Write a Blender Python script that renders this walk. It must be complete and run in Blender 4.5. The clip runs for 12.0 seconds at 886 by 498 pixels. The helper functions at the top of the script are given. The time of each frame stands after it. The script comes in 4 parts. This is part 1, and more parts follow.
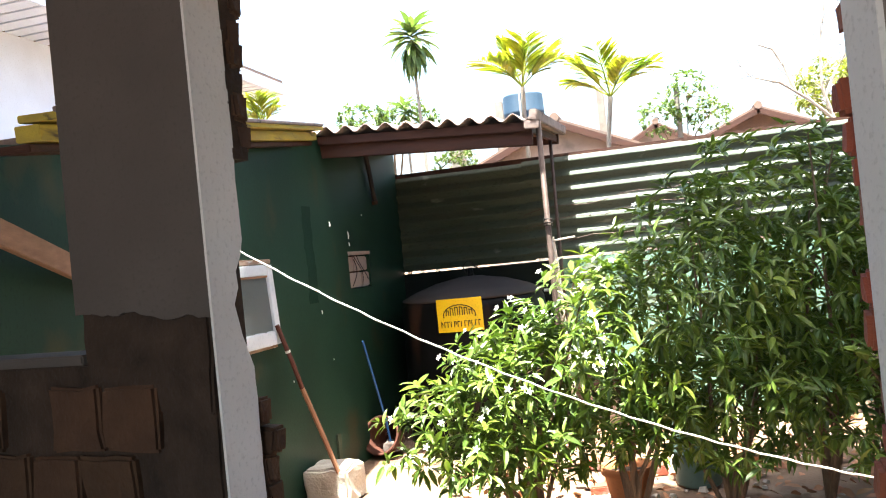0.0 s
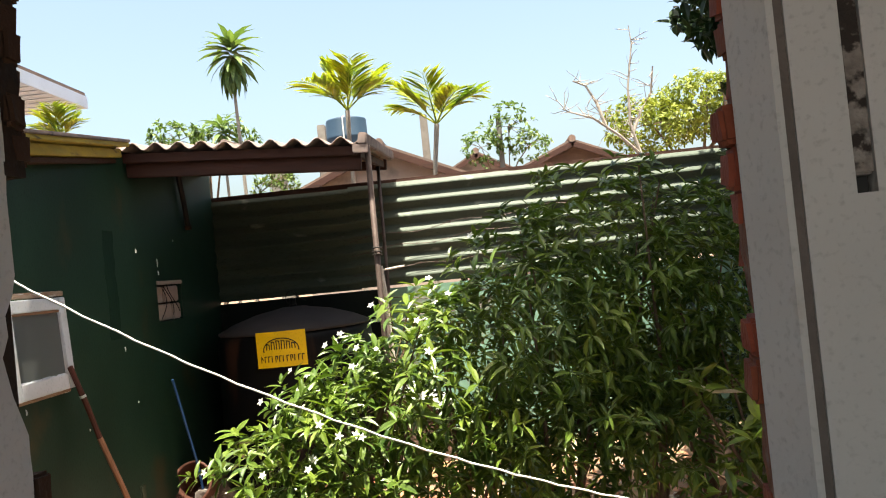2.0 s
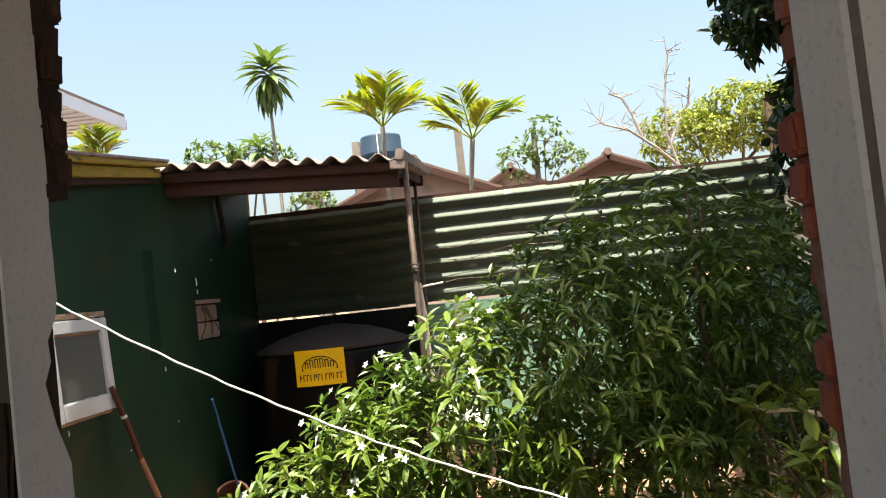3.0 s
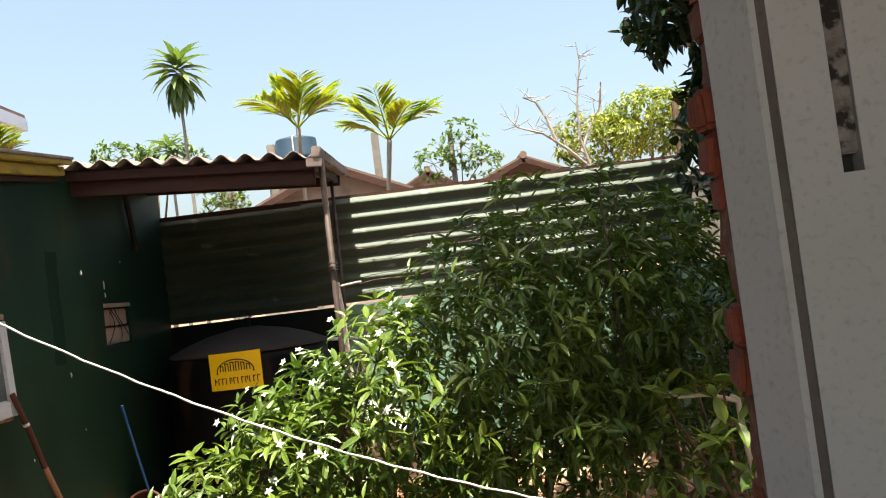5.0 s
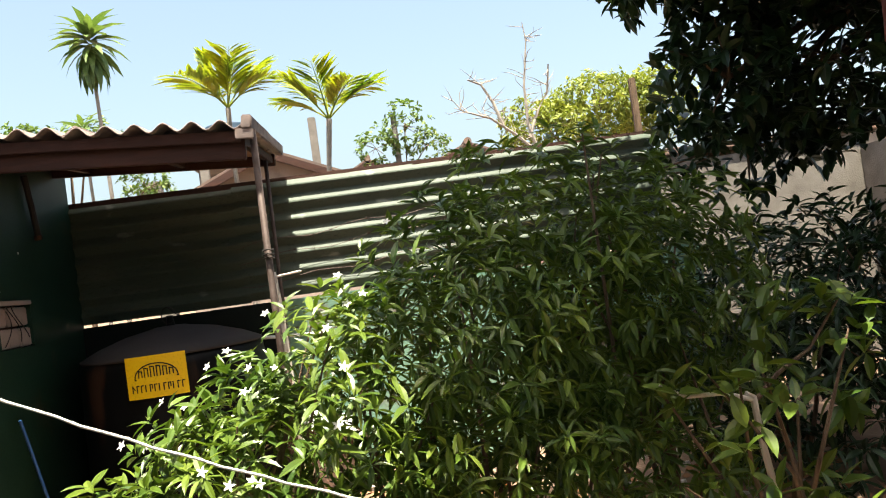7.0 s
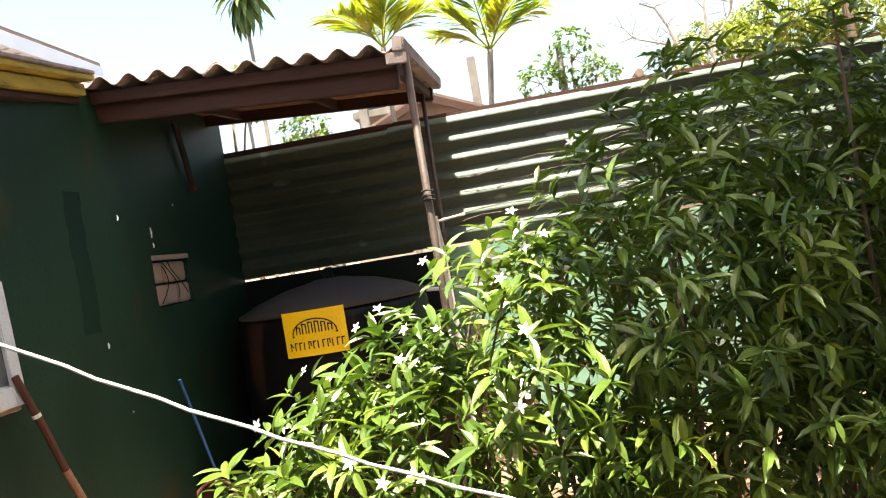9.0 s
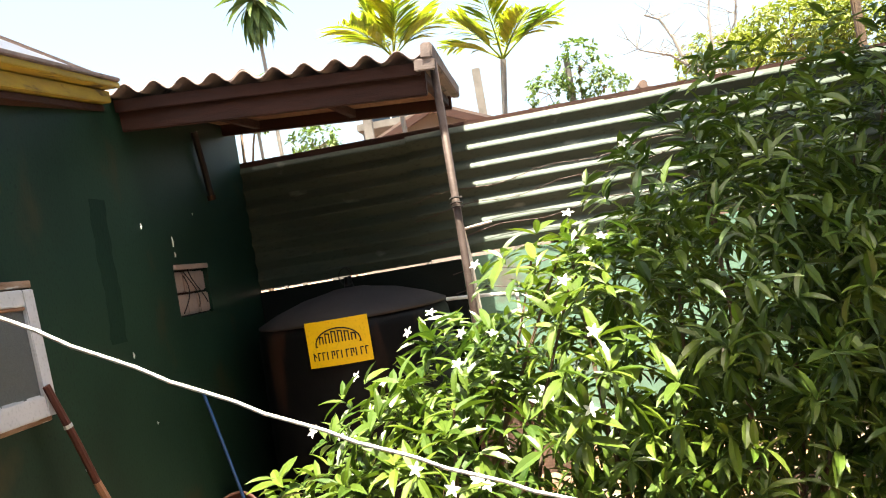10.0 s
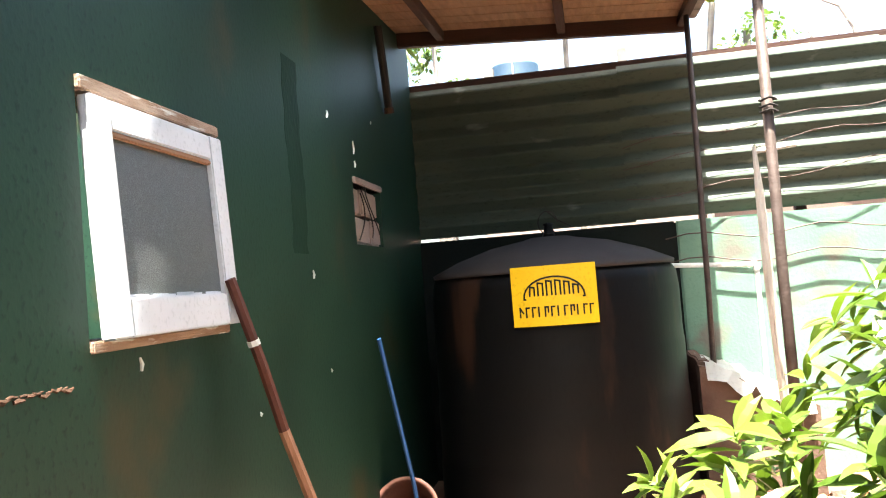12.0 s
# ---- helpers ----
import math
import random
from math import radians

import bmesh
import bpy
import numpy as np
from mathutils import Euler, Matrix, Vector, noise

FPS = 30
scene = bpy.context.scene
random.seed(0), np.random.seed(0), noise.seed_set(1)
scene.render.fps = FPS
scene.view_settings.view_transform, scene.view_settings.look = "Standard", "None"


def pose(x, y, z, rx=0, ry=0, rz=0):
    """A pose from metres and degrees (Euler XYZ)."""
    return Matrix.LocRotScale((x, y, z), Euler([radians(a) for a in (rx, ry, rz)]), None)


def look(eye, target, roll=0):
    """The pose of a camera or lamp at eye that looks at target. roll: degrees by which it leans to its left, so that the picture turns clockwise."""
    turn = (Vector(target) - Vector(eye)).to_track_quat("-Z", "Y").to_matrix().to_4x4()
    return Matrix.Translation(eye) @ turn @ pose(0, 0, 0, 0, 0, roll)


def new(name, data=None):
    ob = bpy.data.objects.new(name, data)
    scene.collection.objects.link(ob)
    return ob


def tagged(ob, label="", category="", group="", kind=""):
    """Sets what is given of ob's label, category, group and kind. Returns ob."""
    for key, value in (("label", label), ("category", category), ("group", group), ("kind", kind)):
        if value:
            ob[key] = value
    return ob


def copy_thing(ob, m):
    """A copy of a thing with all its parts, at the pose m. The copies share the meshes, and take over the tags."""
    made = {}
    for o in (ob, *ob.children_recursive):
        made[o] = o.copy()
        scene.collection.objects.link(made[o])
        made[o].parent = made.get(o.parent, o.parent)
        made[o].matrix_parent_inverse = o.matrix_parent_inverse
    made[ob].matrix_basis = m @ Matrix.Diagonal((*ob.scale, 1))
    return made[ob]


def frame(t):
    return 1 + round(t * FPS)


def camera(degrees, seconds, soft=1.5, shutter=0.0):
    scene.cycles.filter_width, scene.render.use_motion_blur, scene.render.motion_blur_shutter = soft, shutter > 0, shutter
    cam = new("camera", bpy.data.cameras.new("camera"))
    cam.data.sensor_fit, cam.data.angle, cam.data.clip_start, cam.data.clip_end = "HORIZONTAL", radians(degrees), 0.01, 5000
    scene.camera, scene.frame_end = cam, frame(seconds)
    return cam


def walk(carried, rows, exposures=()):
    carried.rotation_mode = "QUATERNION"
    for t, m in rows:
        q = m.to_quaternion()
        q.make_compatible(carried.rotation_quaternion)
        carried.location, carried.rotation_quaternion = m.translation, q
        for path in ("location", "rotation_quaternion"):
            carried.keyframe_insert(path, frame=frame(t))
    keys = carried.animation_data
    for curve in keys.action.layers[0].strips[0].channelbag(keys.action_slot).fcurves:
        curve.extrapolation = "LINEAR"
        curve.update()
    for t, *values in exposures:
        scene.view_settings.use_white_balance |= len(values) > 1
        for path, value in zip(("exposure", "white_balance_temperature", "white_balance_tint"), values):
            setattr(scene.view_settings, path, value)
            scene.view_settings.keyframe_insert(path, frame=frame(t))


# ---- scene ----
cam = camera(56.5, 12.0, soft=1.1)
PATH = [
    (0, (2.515, -7.675, 1.668), (1.988, -5.745, 1.695), -5.8),
    (0.5, (2.497, -7.661, 1.665), (2.291, -5.673, 1.667), -6.3),
    (1, (2.449, -7.530, 1.691), (2.380, -5.532, 1.68), -6.1),
    (1.5, (2.433, -7.430, 1.664), (2.366, -5.431, 1.682), -6.2),
    (2, (2.413, -7.392, 1.707), (2.320, -5.394, 1.751), -5.7),
    (2.5, (2.373, -7.343, 1.721), (2.218, -5.35, 1.793), -5.8),
    (4.5, (2.389, -7.316, 1.695), (2.225, -5.326, 1.796), -7.1),
    (5, (2.366, -7.315, 1.665), (2.395, -5.317, 1.746), -7.1),
    (5.5, (2.335, -7.264, 1.679), (2.465, -5.269, 1.743), -7.3),
    (6, (2.364, -7.089, 1.668), (2.503, -5.095, 1.739), -7.9),
    (6.5, (2.327, -6.836, 1.645), (2.508, -4.845, 1.712), -8.0),
    (8.5, (2.221, -6.192, 1.608), (2.197, -4.192, 1.586), -9.5),
    (9, (2.218, -5.965, 1.601), (1.987, -3.979, 1.59), -9.5),
    (9.5, (2.188, -5.859, 1.601), (1.985, -3.87, 1.569), -9.7),
    (10, (2.035, -5.950, 1.600), (1.824, -3.961, 1.619), -9.7),
    (10.5, (1.780, -5.849, 1.515), (1.389, -3.897, 1.714), -8.3),
    (11, (1.520, -5.542, 1.409), (0.946, -3.629, 1.515), -4.4),
    (11.5, (1.262, -5.289, 1.37), (0.649, -3.386, 1.32), -2.8),
    (12, (1.003, -4.949, 1.299), (0.659, -2.981, 1.386), -4.5),
]
walk(cam, [(t, look(eye, target, roll)) for t, eye, target, roll in PATH],
     exposures=[(t, stops, 6500 if t < 1.2 or t > 11.8 else 7100, 4) for t, stops in ((0, 3.2), (0.5, 2.75), (1.0, 2.2), (1.5, 2.12), (2.5, 2.05), (6.5, 1.98), (8.5, 2.55), (9.5, 2.6), (10.5, 2.5), (11.0, 1.85), (11.5, 2.95), (12.0, 3.5))])

# ---- light ----
SUN_EL, SUN_AZ = radians(77), radians(178)
world = bpy.data.worlds.new("sky")
scene.world = world
world.use_nodes = True
wn = world.node_tree.nodes
sky = wn.new("ShaderNodeTexSky")
sky.sky_type, sky.sun_disc, sky.sun_elevation, sky.sun_rotation = "NISHITA", False, SUN_EL, SUN_AZ
sky.dust_density, sky.air_density = 5.0, 1.0
wn["Background"].inputs["Strength"].default_value = 0.089
world.node_tree.links.new(sky.outputs[0], wn["Background"].inputs["Color"])
sun = new("sun", bpy.data.lights.new("sun", "SUN"))
sun.data.energy, sun.data.angle, sun.data.color = 5.0, radians(0.6), (1.0, 0.95, 0.86)
sun_from = Vector((math.sin(SUN_AZ) * math.cos(SUN_EL), math.cos(SUN_AZ) * math.cos(SUN_EL), math.sin(SUN_EL)))
sun.matrix_world = look(sun_from * 30, (0, 0, 0))

# daylight from the room's big back opening
room = new("back_opening_light", bpy.data.lights.new("back_opening_light", "AREA"))
room.data.shape, room.data.size, room.data.size_y, room.data.energy = "RECTANGLE", 2.2, 1.6, 9
room.data.color = (0.86, 0.93, 1.0)
room.matrix_world = look((1.6, -10.7, 1.9), (1.9, -6.0, 1.6))


# ---- materials ----
def mat(name, base, second=None, rough=0.7, metal=0.0, scale=6.0, fine=60.0, bump=0.15, spread=0.5, stretch=(1, 1, 1),
        third=None, third_scale=1.5, third_cut=0.6, vary=0.0, translucent=0.0, spec=0.3):
    m = bpy.data.materials.new(name)
    m.use_nodes = True
    n, l = m.node_tree.nodes, m.node_tree.links
    p = n["Principled BSDF"]
    co = n.new("ShaderNodeTexCoord")
    mp = n.new("ShaderNodeMapping")
    mp.inputs["Scale"].default_value = stretch
    l.new(co.outputs["Object"], mp.inputs["Vector"])

    def noise_node(s, detail=6.0):
        t = n.new("ShaderNodeTexNoise")
        t.inputs["Scale"].default_value, t.inputs["Detail"].default_value = s, detail
        l.new(mp.outputs["Vector"], t.inputs["Vector"])
        return t

    def ramp(src, a, b):
        r = n.new("ShaderNodeMapRange")
        r.inputs["From Min"].default_value, r.inputs["From Max"].default_value = a, b
        l.new(src, r.inputs["Value"])
        return r.outputs[0]

    def mix(f, a, b, mode="MIX"):
        x = n.new("ShaderNodeMix")
        x.data_type, x.blend_type = "RGBA", mode
        for sock, v in ((x.inputs["Factor"], f), (x.inputs["A"], a), (x.inputs["B"], b)):
            if isinstance(v, (tuple, float, int)):
                sock.default_value = (*v, 1) if isinstance(v, tuple) else v
            else:
                l.new(v, sock)
        return x.outputs["Result"]

    second = second or tuple(c * 0.7 for c in base)
    big, small = noise_node(scale), noise_node(fine, 3.0)
    col = mix(ramp(big.outputs["Fac"], 0.5 - spread * 0.4, 0.5 + spread * 0.4), base, second)
    col = mix(ramp(small.outputs["Fac"], 0.55, 0.75), col, tuple(c * 0.75 for c in base))
    if third:
        t3 = noise_node(third_scale, 8.0)
        col = mix(ramp(t3.outputs["Fac"], third_cut, third_cut + 0.08), col, third)
    if vary:
        info, geo = n.new("ShaderNodeObjectInfo"), n.new("ShaderNodeNewGeometry")
        add = n.new("ShaderNodeMath")
        add.operation = "ADD"
        l.new(info.outputs["Random"], add.inputs[0])
        l.new(geo.outputs["Random Per Island"], add.inputs[1])
        fr = n.new("ShaderNodeMath")
        fr.operation = "FRACT"
        l.new(add.outputs[0], fr.inputs[0])
        hsv = n.new("ShaderNodeHueSaturation")
        l.new(fr.outputs[0], hsv.inputs["Fac"])
        hsv.inputs["Hue"].default_value, hsv.inputs["Value"].default_value = 0.5 - 0.04 * vary, 1 + 1.1 * vary
        l.new(col, hsv.inputs["Color"])
        col = hsv.outputs["Color"]
    l.new(col, p.inputs["Base Color"])
    p.inputs["Roughness"].default_value, p.inputs["Metallic"].default_value = rough, metal
    p.inputs["Specular IOR Level"].default_value = spec
    if bump:
        b = n.new("ShaderNodeBump")
        b.inputs["Strength"].default_value, b.inputs["Distance"].default_value = bump, 0.01
        l.new(small.outputs["Fac"], b.inputs["Height"])
        l.new(b.outputs[0], p.inputs["Normal"])
    if translucent:
        tr, ms = n.new("ShaderNodeBsdfTranslucent"), n.new("ShaderNodeMixShader")
        l.new(mix(1.0, col, (0.92, 1.0, 0.5), "MULTIPLY"), tr.inputs["Color"])
        ms.inputs[0].default_value = translucent
        l.new(p.outputs[0], ms.inputs[1])
        l.new(tr.outputs[0], ms.inputs[2])
        l.new(ms.outputs[0], n["Material Output"].inputs["Surface"])
    return m


M_GREEN = mat("green_wall_paint", (0.0075, 0.025, 0.0155), (0.015, 0.044, 0.027), 0.5, spec=0.2, scale=1.8, fine=70, bump=0.07, stretch=(1, 1, 0.75),
              third=(0.034, 0.036, 0.018), third_scale=2.0, third_cut=0.60)
# near-black colour carries the deep shade behind the tank
M_SHADEWALL = mat("shade_dark_wall", (0.012, 0.016, 0.014), (0.009, 0.011, 0.010), 0.85, scale=3, spec=0.1)
M_WORN = mat("worn_wall_paint", (0.055, 0.07, 0.045), (0.035, 0.05, 0.03), 0.8, scale=9, bump=0.3)
M_STREAK = mat("dark_green_streak", (0.0058, 0.020, 0.0125), (0.010, 0.032, 0.020), 0.6, scale=4, stretch=(1, 3, .5), spec=0.12)
M_MINT = mat("mint_wall_paint", (0.17, 0.30, 0.22), (0.13, 0.23, 0.17), 0.8, scale=2.5, third=(0.16, 0.15, 0.125), third_scale=2.0, third_cut=0.56)
M_FENCE = mat("fence_sheet", (0.054, 0.071, 0.055), (0.078, 0.098, 0.076), 0.5, spec=0.15, scale=2.0, fine=40, bump=0.05, stretch=(0.6, 1, 2), third=(0.2, 0.22, 0.19), third_scale=5, third_cut=0.64)
# grey cement, with the pillar's weaker light also put into the colour
M_GREYPLASTER = mat("dirty_shaded_cement_plaster", (0.092, 0.076, 0.068), (0.07, 0.058, 0.052), 0.9, scale=2.5, fine=70, bump=0.2)
M_ASBESTOS = mat("roof_sheet", (0.29, 0.23, 0.21), (0.17, 0.13, 0.12), 0.9, scale=9, fine=120, bump=0.4, third=(0.06, 0.055, 0.05), third_scale=6, third_cut=0.6)
M_BEAM = mat("brown_timber", (0.06, 0.022, 0.014), (0.035, 0.015, 0.011), 0.7, scale=5, fine=50, stretch=(0.6, 3, 6), bump=0.3)
M_YELLOW = mat("eave_board", (0.50, 0.38, 0.05), (0.34, 0.26, 0.06), 0.7, scale=6, stretch=(3, .5, 3), third=(0.12, 0.09, 0.04), third_scale=5, third_cut=0.58)
M_WHITE = mat("white_paint", (0.60, 0.62, 0.66), (0.54, 0.55, 0.58), 0.55, scale=5, fine=80, bump=0.08, third=(0.42, 0.34, 0.27), third_scale=9, third_cut=0.7)
M_PLASTER = mat("white_plaster", (0.62, 0.61, 0.60), (0.55, 0.54, 0.53), 0.85, scale=2.2, fine=70, bump=0.18, third=(0.45, 0.39, 0.34), third_scale=3.5, third_cut=0.68)
M_GROOVE = mat("cement_strip", (0.19, 0.16, 0.145), (0.14, 0.12, 0.11), 0.95, scale=12, bump=0.5)
# darkened so that the colour holds the shade on the west masonry
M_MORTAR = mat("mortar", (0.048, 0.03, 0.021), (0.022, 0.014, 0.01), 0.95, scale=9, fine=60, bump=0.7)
M_BRICK = mat("red_brick", (0.27, 0.08, 0.038), (0.16, 0.052, 0.03), 0.92, scale=9, fine=70, bump=0.6, third=(0.2, 0.15, 0.12), third_scale=7, third_cut=0.58, vary=0.25)
# clay colour darkened to hold the shade on the west bricks and blocks
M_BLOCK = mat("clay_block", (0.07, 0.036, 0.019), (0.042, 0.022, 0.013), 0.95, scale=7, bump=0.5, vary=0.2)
M_TIMBER = mat("raw_timber", (0.36, 0.20, 0.12), (0.24, 0.13, 0.08), 0.8, scale=6, stretch=(6, .8, 6), bump=0.3)
M_FRAMEWOOD = mat("worn_frame_timber", (0.40, 0.29, 0.22), (0.24, 0.14, 0.09), 0.85, scale=7, stretch=(6, 1, 6), bump=0.5, third=(0.6, 0.58, 0.55), third_scale=9, third_cut=0.56)
M_STICK = mat("worn_stick", (0.36, 0.19, 0.12), (0.26, 0.13, 0.08), 0.7, scale=8, stretch=(4, 4, .7), bump=0.3)
M_STICKDARK = mat("dark_red_paint", (0.10, 0.032, 0.022), (0.07, 0.025, 0.02), 0.6, scale=8, bump=0.3)
M_TANK = mat("black_plastic", (0.0035, 0.0035, 0.004), (0.005, 0.0048, 0.0048), 0.45, spec=0.14, scale=2, fine=30, bump=0.03, stretch=(2, 2, 0.5), third=(0.032, 0.016, 0.010), third_scale=1.6, third_cut=0.60)
M_LID = mat("dusty_black_plastic", (0.038, 0.032, 0.032), (0.025, 0.021, 0.021), 0.8, scale=4, bump=0.1)
M_SIGNY = mat("yellow_sign", (0.78, 0.50, 0.012), (0.72, 0.45, 0.012), 0.45, scale=6, bump=0.0)
M_BLACK = mat("black_print", (0.01, 0.01, 0.01), None, 0.5, bump=0)
M_POLE = mat("rusty_pipe", (0.09, 0.065, 0.058), (0.05, 0.033, 0.027), 0.6, 0.3, scale=14, fine=80, bump=0.3)
M_PALEWOOD = mat("weathered_wood", (0.62, 0.57, 0.5), (0.45, 0.40, 0.34), 0.85, scale=12, stretch=(3, 3, .6), bump=0.4)
M_PVC = mat("white_pipe", (0.72, 0.73, 0.7), (0.6, 0.62, 0.6), 0.4, scale=8, bump=0.02)
M_ROPE = mat("white_rope", (0.8, 0.79, 0.76), (0.65, 0.64, 0.62), 0.8, scale=40, bump=0.4)
M_WIRE = mat("dark_wire", (0.03, 0.025, 0.022), None, 0.6, 0.4, bump=0)
M_BLUE = mat("blue_handle", (0.015, 0.06, 0.17), None, 0.4, bump=0)
M_RUST = mat("terracotta_plastic", (0.075, 0.024, 0.014), (0.05, 0.017, 0.011), 0.7, scale=9, bump=0.3)
M_EARTH = mat("yard_ground", (0.23, 0.16, 0.113), (0.16, 0.095, 0.062), 0.95, scale=1.6, fine=45, bump=0.7, third=(0.13, 0.07, 0.045), third_scale=1.3, third_cut=0.55)
M_RUST2 = mat("fired_clay", (0.42, 0.17, 0.07), (0.32, 0.12, 0.05), 0.85, scale=8, bump=0.2)
M_DRUM = mat("grey_green_plastic", (0.10, 0.17, 0.15), (0.08, 0.13, 0.115), 0.5, scale=4, bump=0.05)
M_CONC = mat("concrete", (0.50, 0.46, 0.40), (0.36, 0.32, 0.28), 0.95, scale=5, fine=60, bump=0.5)
M_DUSTBRICK = mat("crumbling_brick", (0.25, 0.10, 0.055), (0.12, 0.055, 0.035), 0.95, scale=14, fine=60, bump=0.8, third=(0.2, 0.16, 0.13), third_scale=8, third_cut=0.56)
M_OLDCONC = mat("grey_concrete", (0.22, 0.2, 0.18), (0.14, 0.125, 0.11), 0.95, scale=5, fine=60, bump=0.5)
M_FLOOR = mat("cement_floor", (0.30, 0.28, 0.26), (0.22, 0.2, 0.19), 0.9, scale=2, bump=0.3)
M_LEAF = mat("shrub_leaf", (0.078, 0.130, 0.017), (0.032, 0.075, 0.015), 0.36, scale=2.6, fine=20, bump=0.0, vary=0.8, translucent=0.33, spec=0.45)
# dark leaf colour; on the backing shrub it stands in for shade
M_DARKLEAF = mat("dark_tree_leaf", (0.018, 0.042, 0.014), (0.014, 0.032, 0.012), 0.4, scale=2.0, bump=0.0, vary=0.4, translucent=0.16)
M_YLEAF = mat("yellow_green_leaf", (0.17, 0.20, 0.035), (0.11, 0.15, 0.03), 0.55, scale=0.8, bump=0.0, vary=0.5, translucent=0.3)
M_PALM = mat("palm_leaf", (0.10, 0.18, 0.028), (0.27, 0.27, 0.018), 0.45, scale=3.5, bump=0.0, vary=0.45, translucent=0.35)
M_DRAC = mat("strap_leaf", (0.06, 0.115, 0.035), (0.10, 0.15, 0.05), 0.45, scale=2.5, bump=0.0, vary=0.6, translucent=0.3)
M_PETAL = mat("white_petal", (0.82, 0.82, 0.78), (0.76, 0.76, 0.7), 0.6, bump=0.0, translucent=0.3)
M_BARK = mat("bark", (0.17, 0.115, 0.075), (0.09, 0.06, 0.042), 0.9, scale=10, stretch=(3, 3, .7), bump=0.6)
M_PALEBARK = mat("pale_bark", (0.30, 0.27, 0.23), (0.2, 0.17, 0.15), 0.9, scale=10, bump=0.5)
M_PINK = mat("pink_plaster", (0.36, 0.285, 0.25), (0.29, 0.23, 0.20), 0.9, scale=2, bump=0.2, third=(0.2, 0.165, 0.145), third_scale=2, third_cut=0.58)
M_TILE = mat("old_roof_tile", (0.13, 0.10, 0.09), (0.20, 0.13, 0.10), 0.9, scale=5, bump=0.5)
M_BLUETANK = mat("blue_grey_plastic", (0.016, 0.038, 0.068), (0.024, 0.048, 0.078), 0.6, scale=2, bump=0.02)
M_SOFFIT = mat("white_soffit", (0.60, 0.68, 0.80), (0.52, 0.59, 0.70), 0.7, scale=2, bump=0.05)
M_CISTERN = mat("stained_masonry", (0.15, 0.095, 0.07), (0.085, 0.05, 0.038), 0.9, scale=5, fine=60, bump=0.4)
M_LITTER = mat("dry_leaf", (0.32, 0.18, 0.09), (0.22, 0.12, 0.06), 0.9, scale=9, bump=0.0, vary=0.5)

M_GLASS = bpy.data.materials.new("frosted_glass")
M_GLASS.use_nodes = True
gp = M_GLASS.node_tree.nodes["Principled BSDF"]
gp.inputs["Base Color"].default_value = (0.09, 0.10, 0.105, 1)
gp.inputs["Roughness"].default_value, gp.inputs["Transmission Weight"].default_value = 0.35, 0.15
gt, gb = M_GLASS.node_tree.nodes.new("ShaderNodeTexVoronoi"), M_GLASS.node_tree.nodes.new("ShaderNodeBump")
gt.inputs["Scale"].default_value = 130
gb.inputs["Strength"].default_value = 0.6
M_GLASS.node_tree.links.new(gt.outputs["Distance"], gb.inputs["Height"])
M_GLASS.node_tree.links.new(gb.outputs[0], gp.inputs["Normal"])
gm = M_GLASS.node_tree.nodes.new("ShaderNodeMix")
gm.data_type = "RGBA"
gm.inputs["A"].default_value, gm.inputs["B"].default_value = (0.035, 0.038, 0.04, 1), (0.17, 0.18, 0.185, 1)
M_GLASS.node_tree.links.new(gt.outputs["Distance"], gm.inputs["Factor"])
M_GLASS.node_tree.links.new(gm.outputs["Result"], gp.inputs["Base Color"])


# ---- builders ----
def link_mesh(name, bm, material, smooth=False):
    me = bpy.data.meshes.new(name)
    bm.normal_update()
    bm.to_mesh(me)
    bm.free()
    me.materials.append(material)
    if smooth:
        me.shade_smooth()
    return new(name, me)


def part(name, bm, material, parent=None, label="", smooth=False):
    ob = link_mesh(name, bm, material, smooth)
    if parent is not None:
        ob.parent = parent
    if label:
        tagged(ob, label)
    return ob


def empty(name, label, category, m=None, group="", kind=""):
    ob = tagged(new(name), label, category, group, kind)
    ob.matrix_world = m or Matrix()
    bpy.context.view_layer.update()
    return ob


def box(lo, hi, bevel=0.0, bm=None, m=None):
    bm = bm or bmesh.new()
    lo, hi = Vector(lo), Vector(hi)
    t = (m or Matrix()) @ Matrix.Translation((lo + hi) / 2) @ Matrix.Diagonal((*(hi - lo), 1))
    r = bmesh.ops.create_cube(bm, size=1, matrix=t)
    if bevel:
        edges = {e for v in r["verts"] for e in v.link_edges}
        bmesh.ops.bevel(bm, geom=list(edges), offset=bevel, segments=2, affect="EDGES")
    return bm


def rough_box(lo, hi, amount, cuts, seed=0, bevel=0.008):
    """A block with uneven faces and broken edges."""
    bm = box(lo, hi, bevel)
    bmesh.ops.subdivide_edges(bm, edges=[e for e in bm.edges if e.calc_length() > 0.03], cuts=cuts, use_grid_fill=True)
    for v in bm.verts:
        v.co += noise.noise_vector(v.co * 9 + Vector((seed * 3.1, 0, seed))) * amount
    return bm


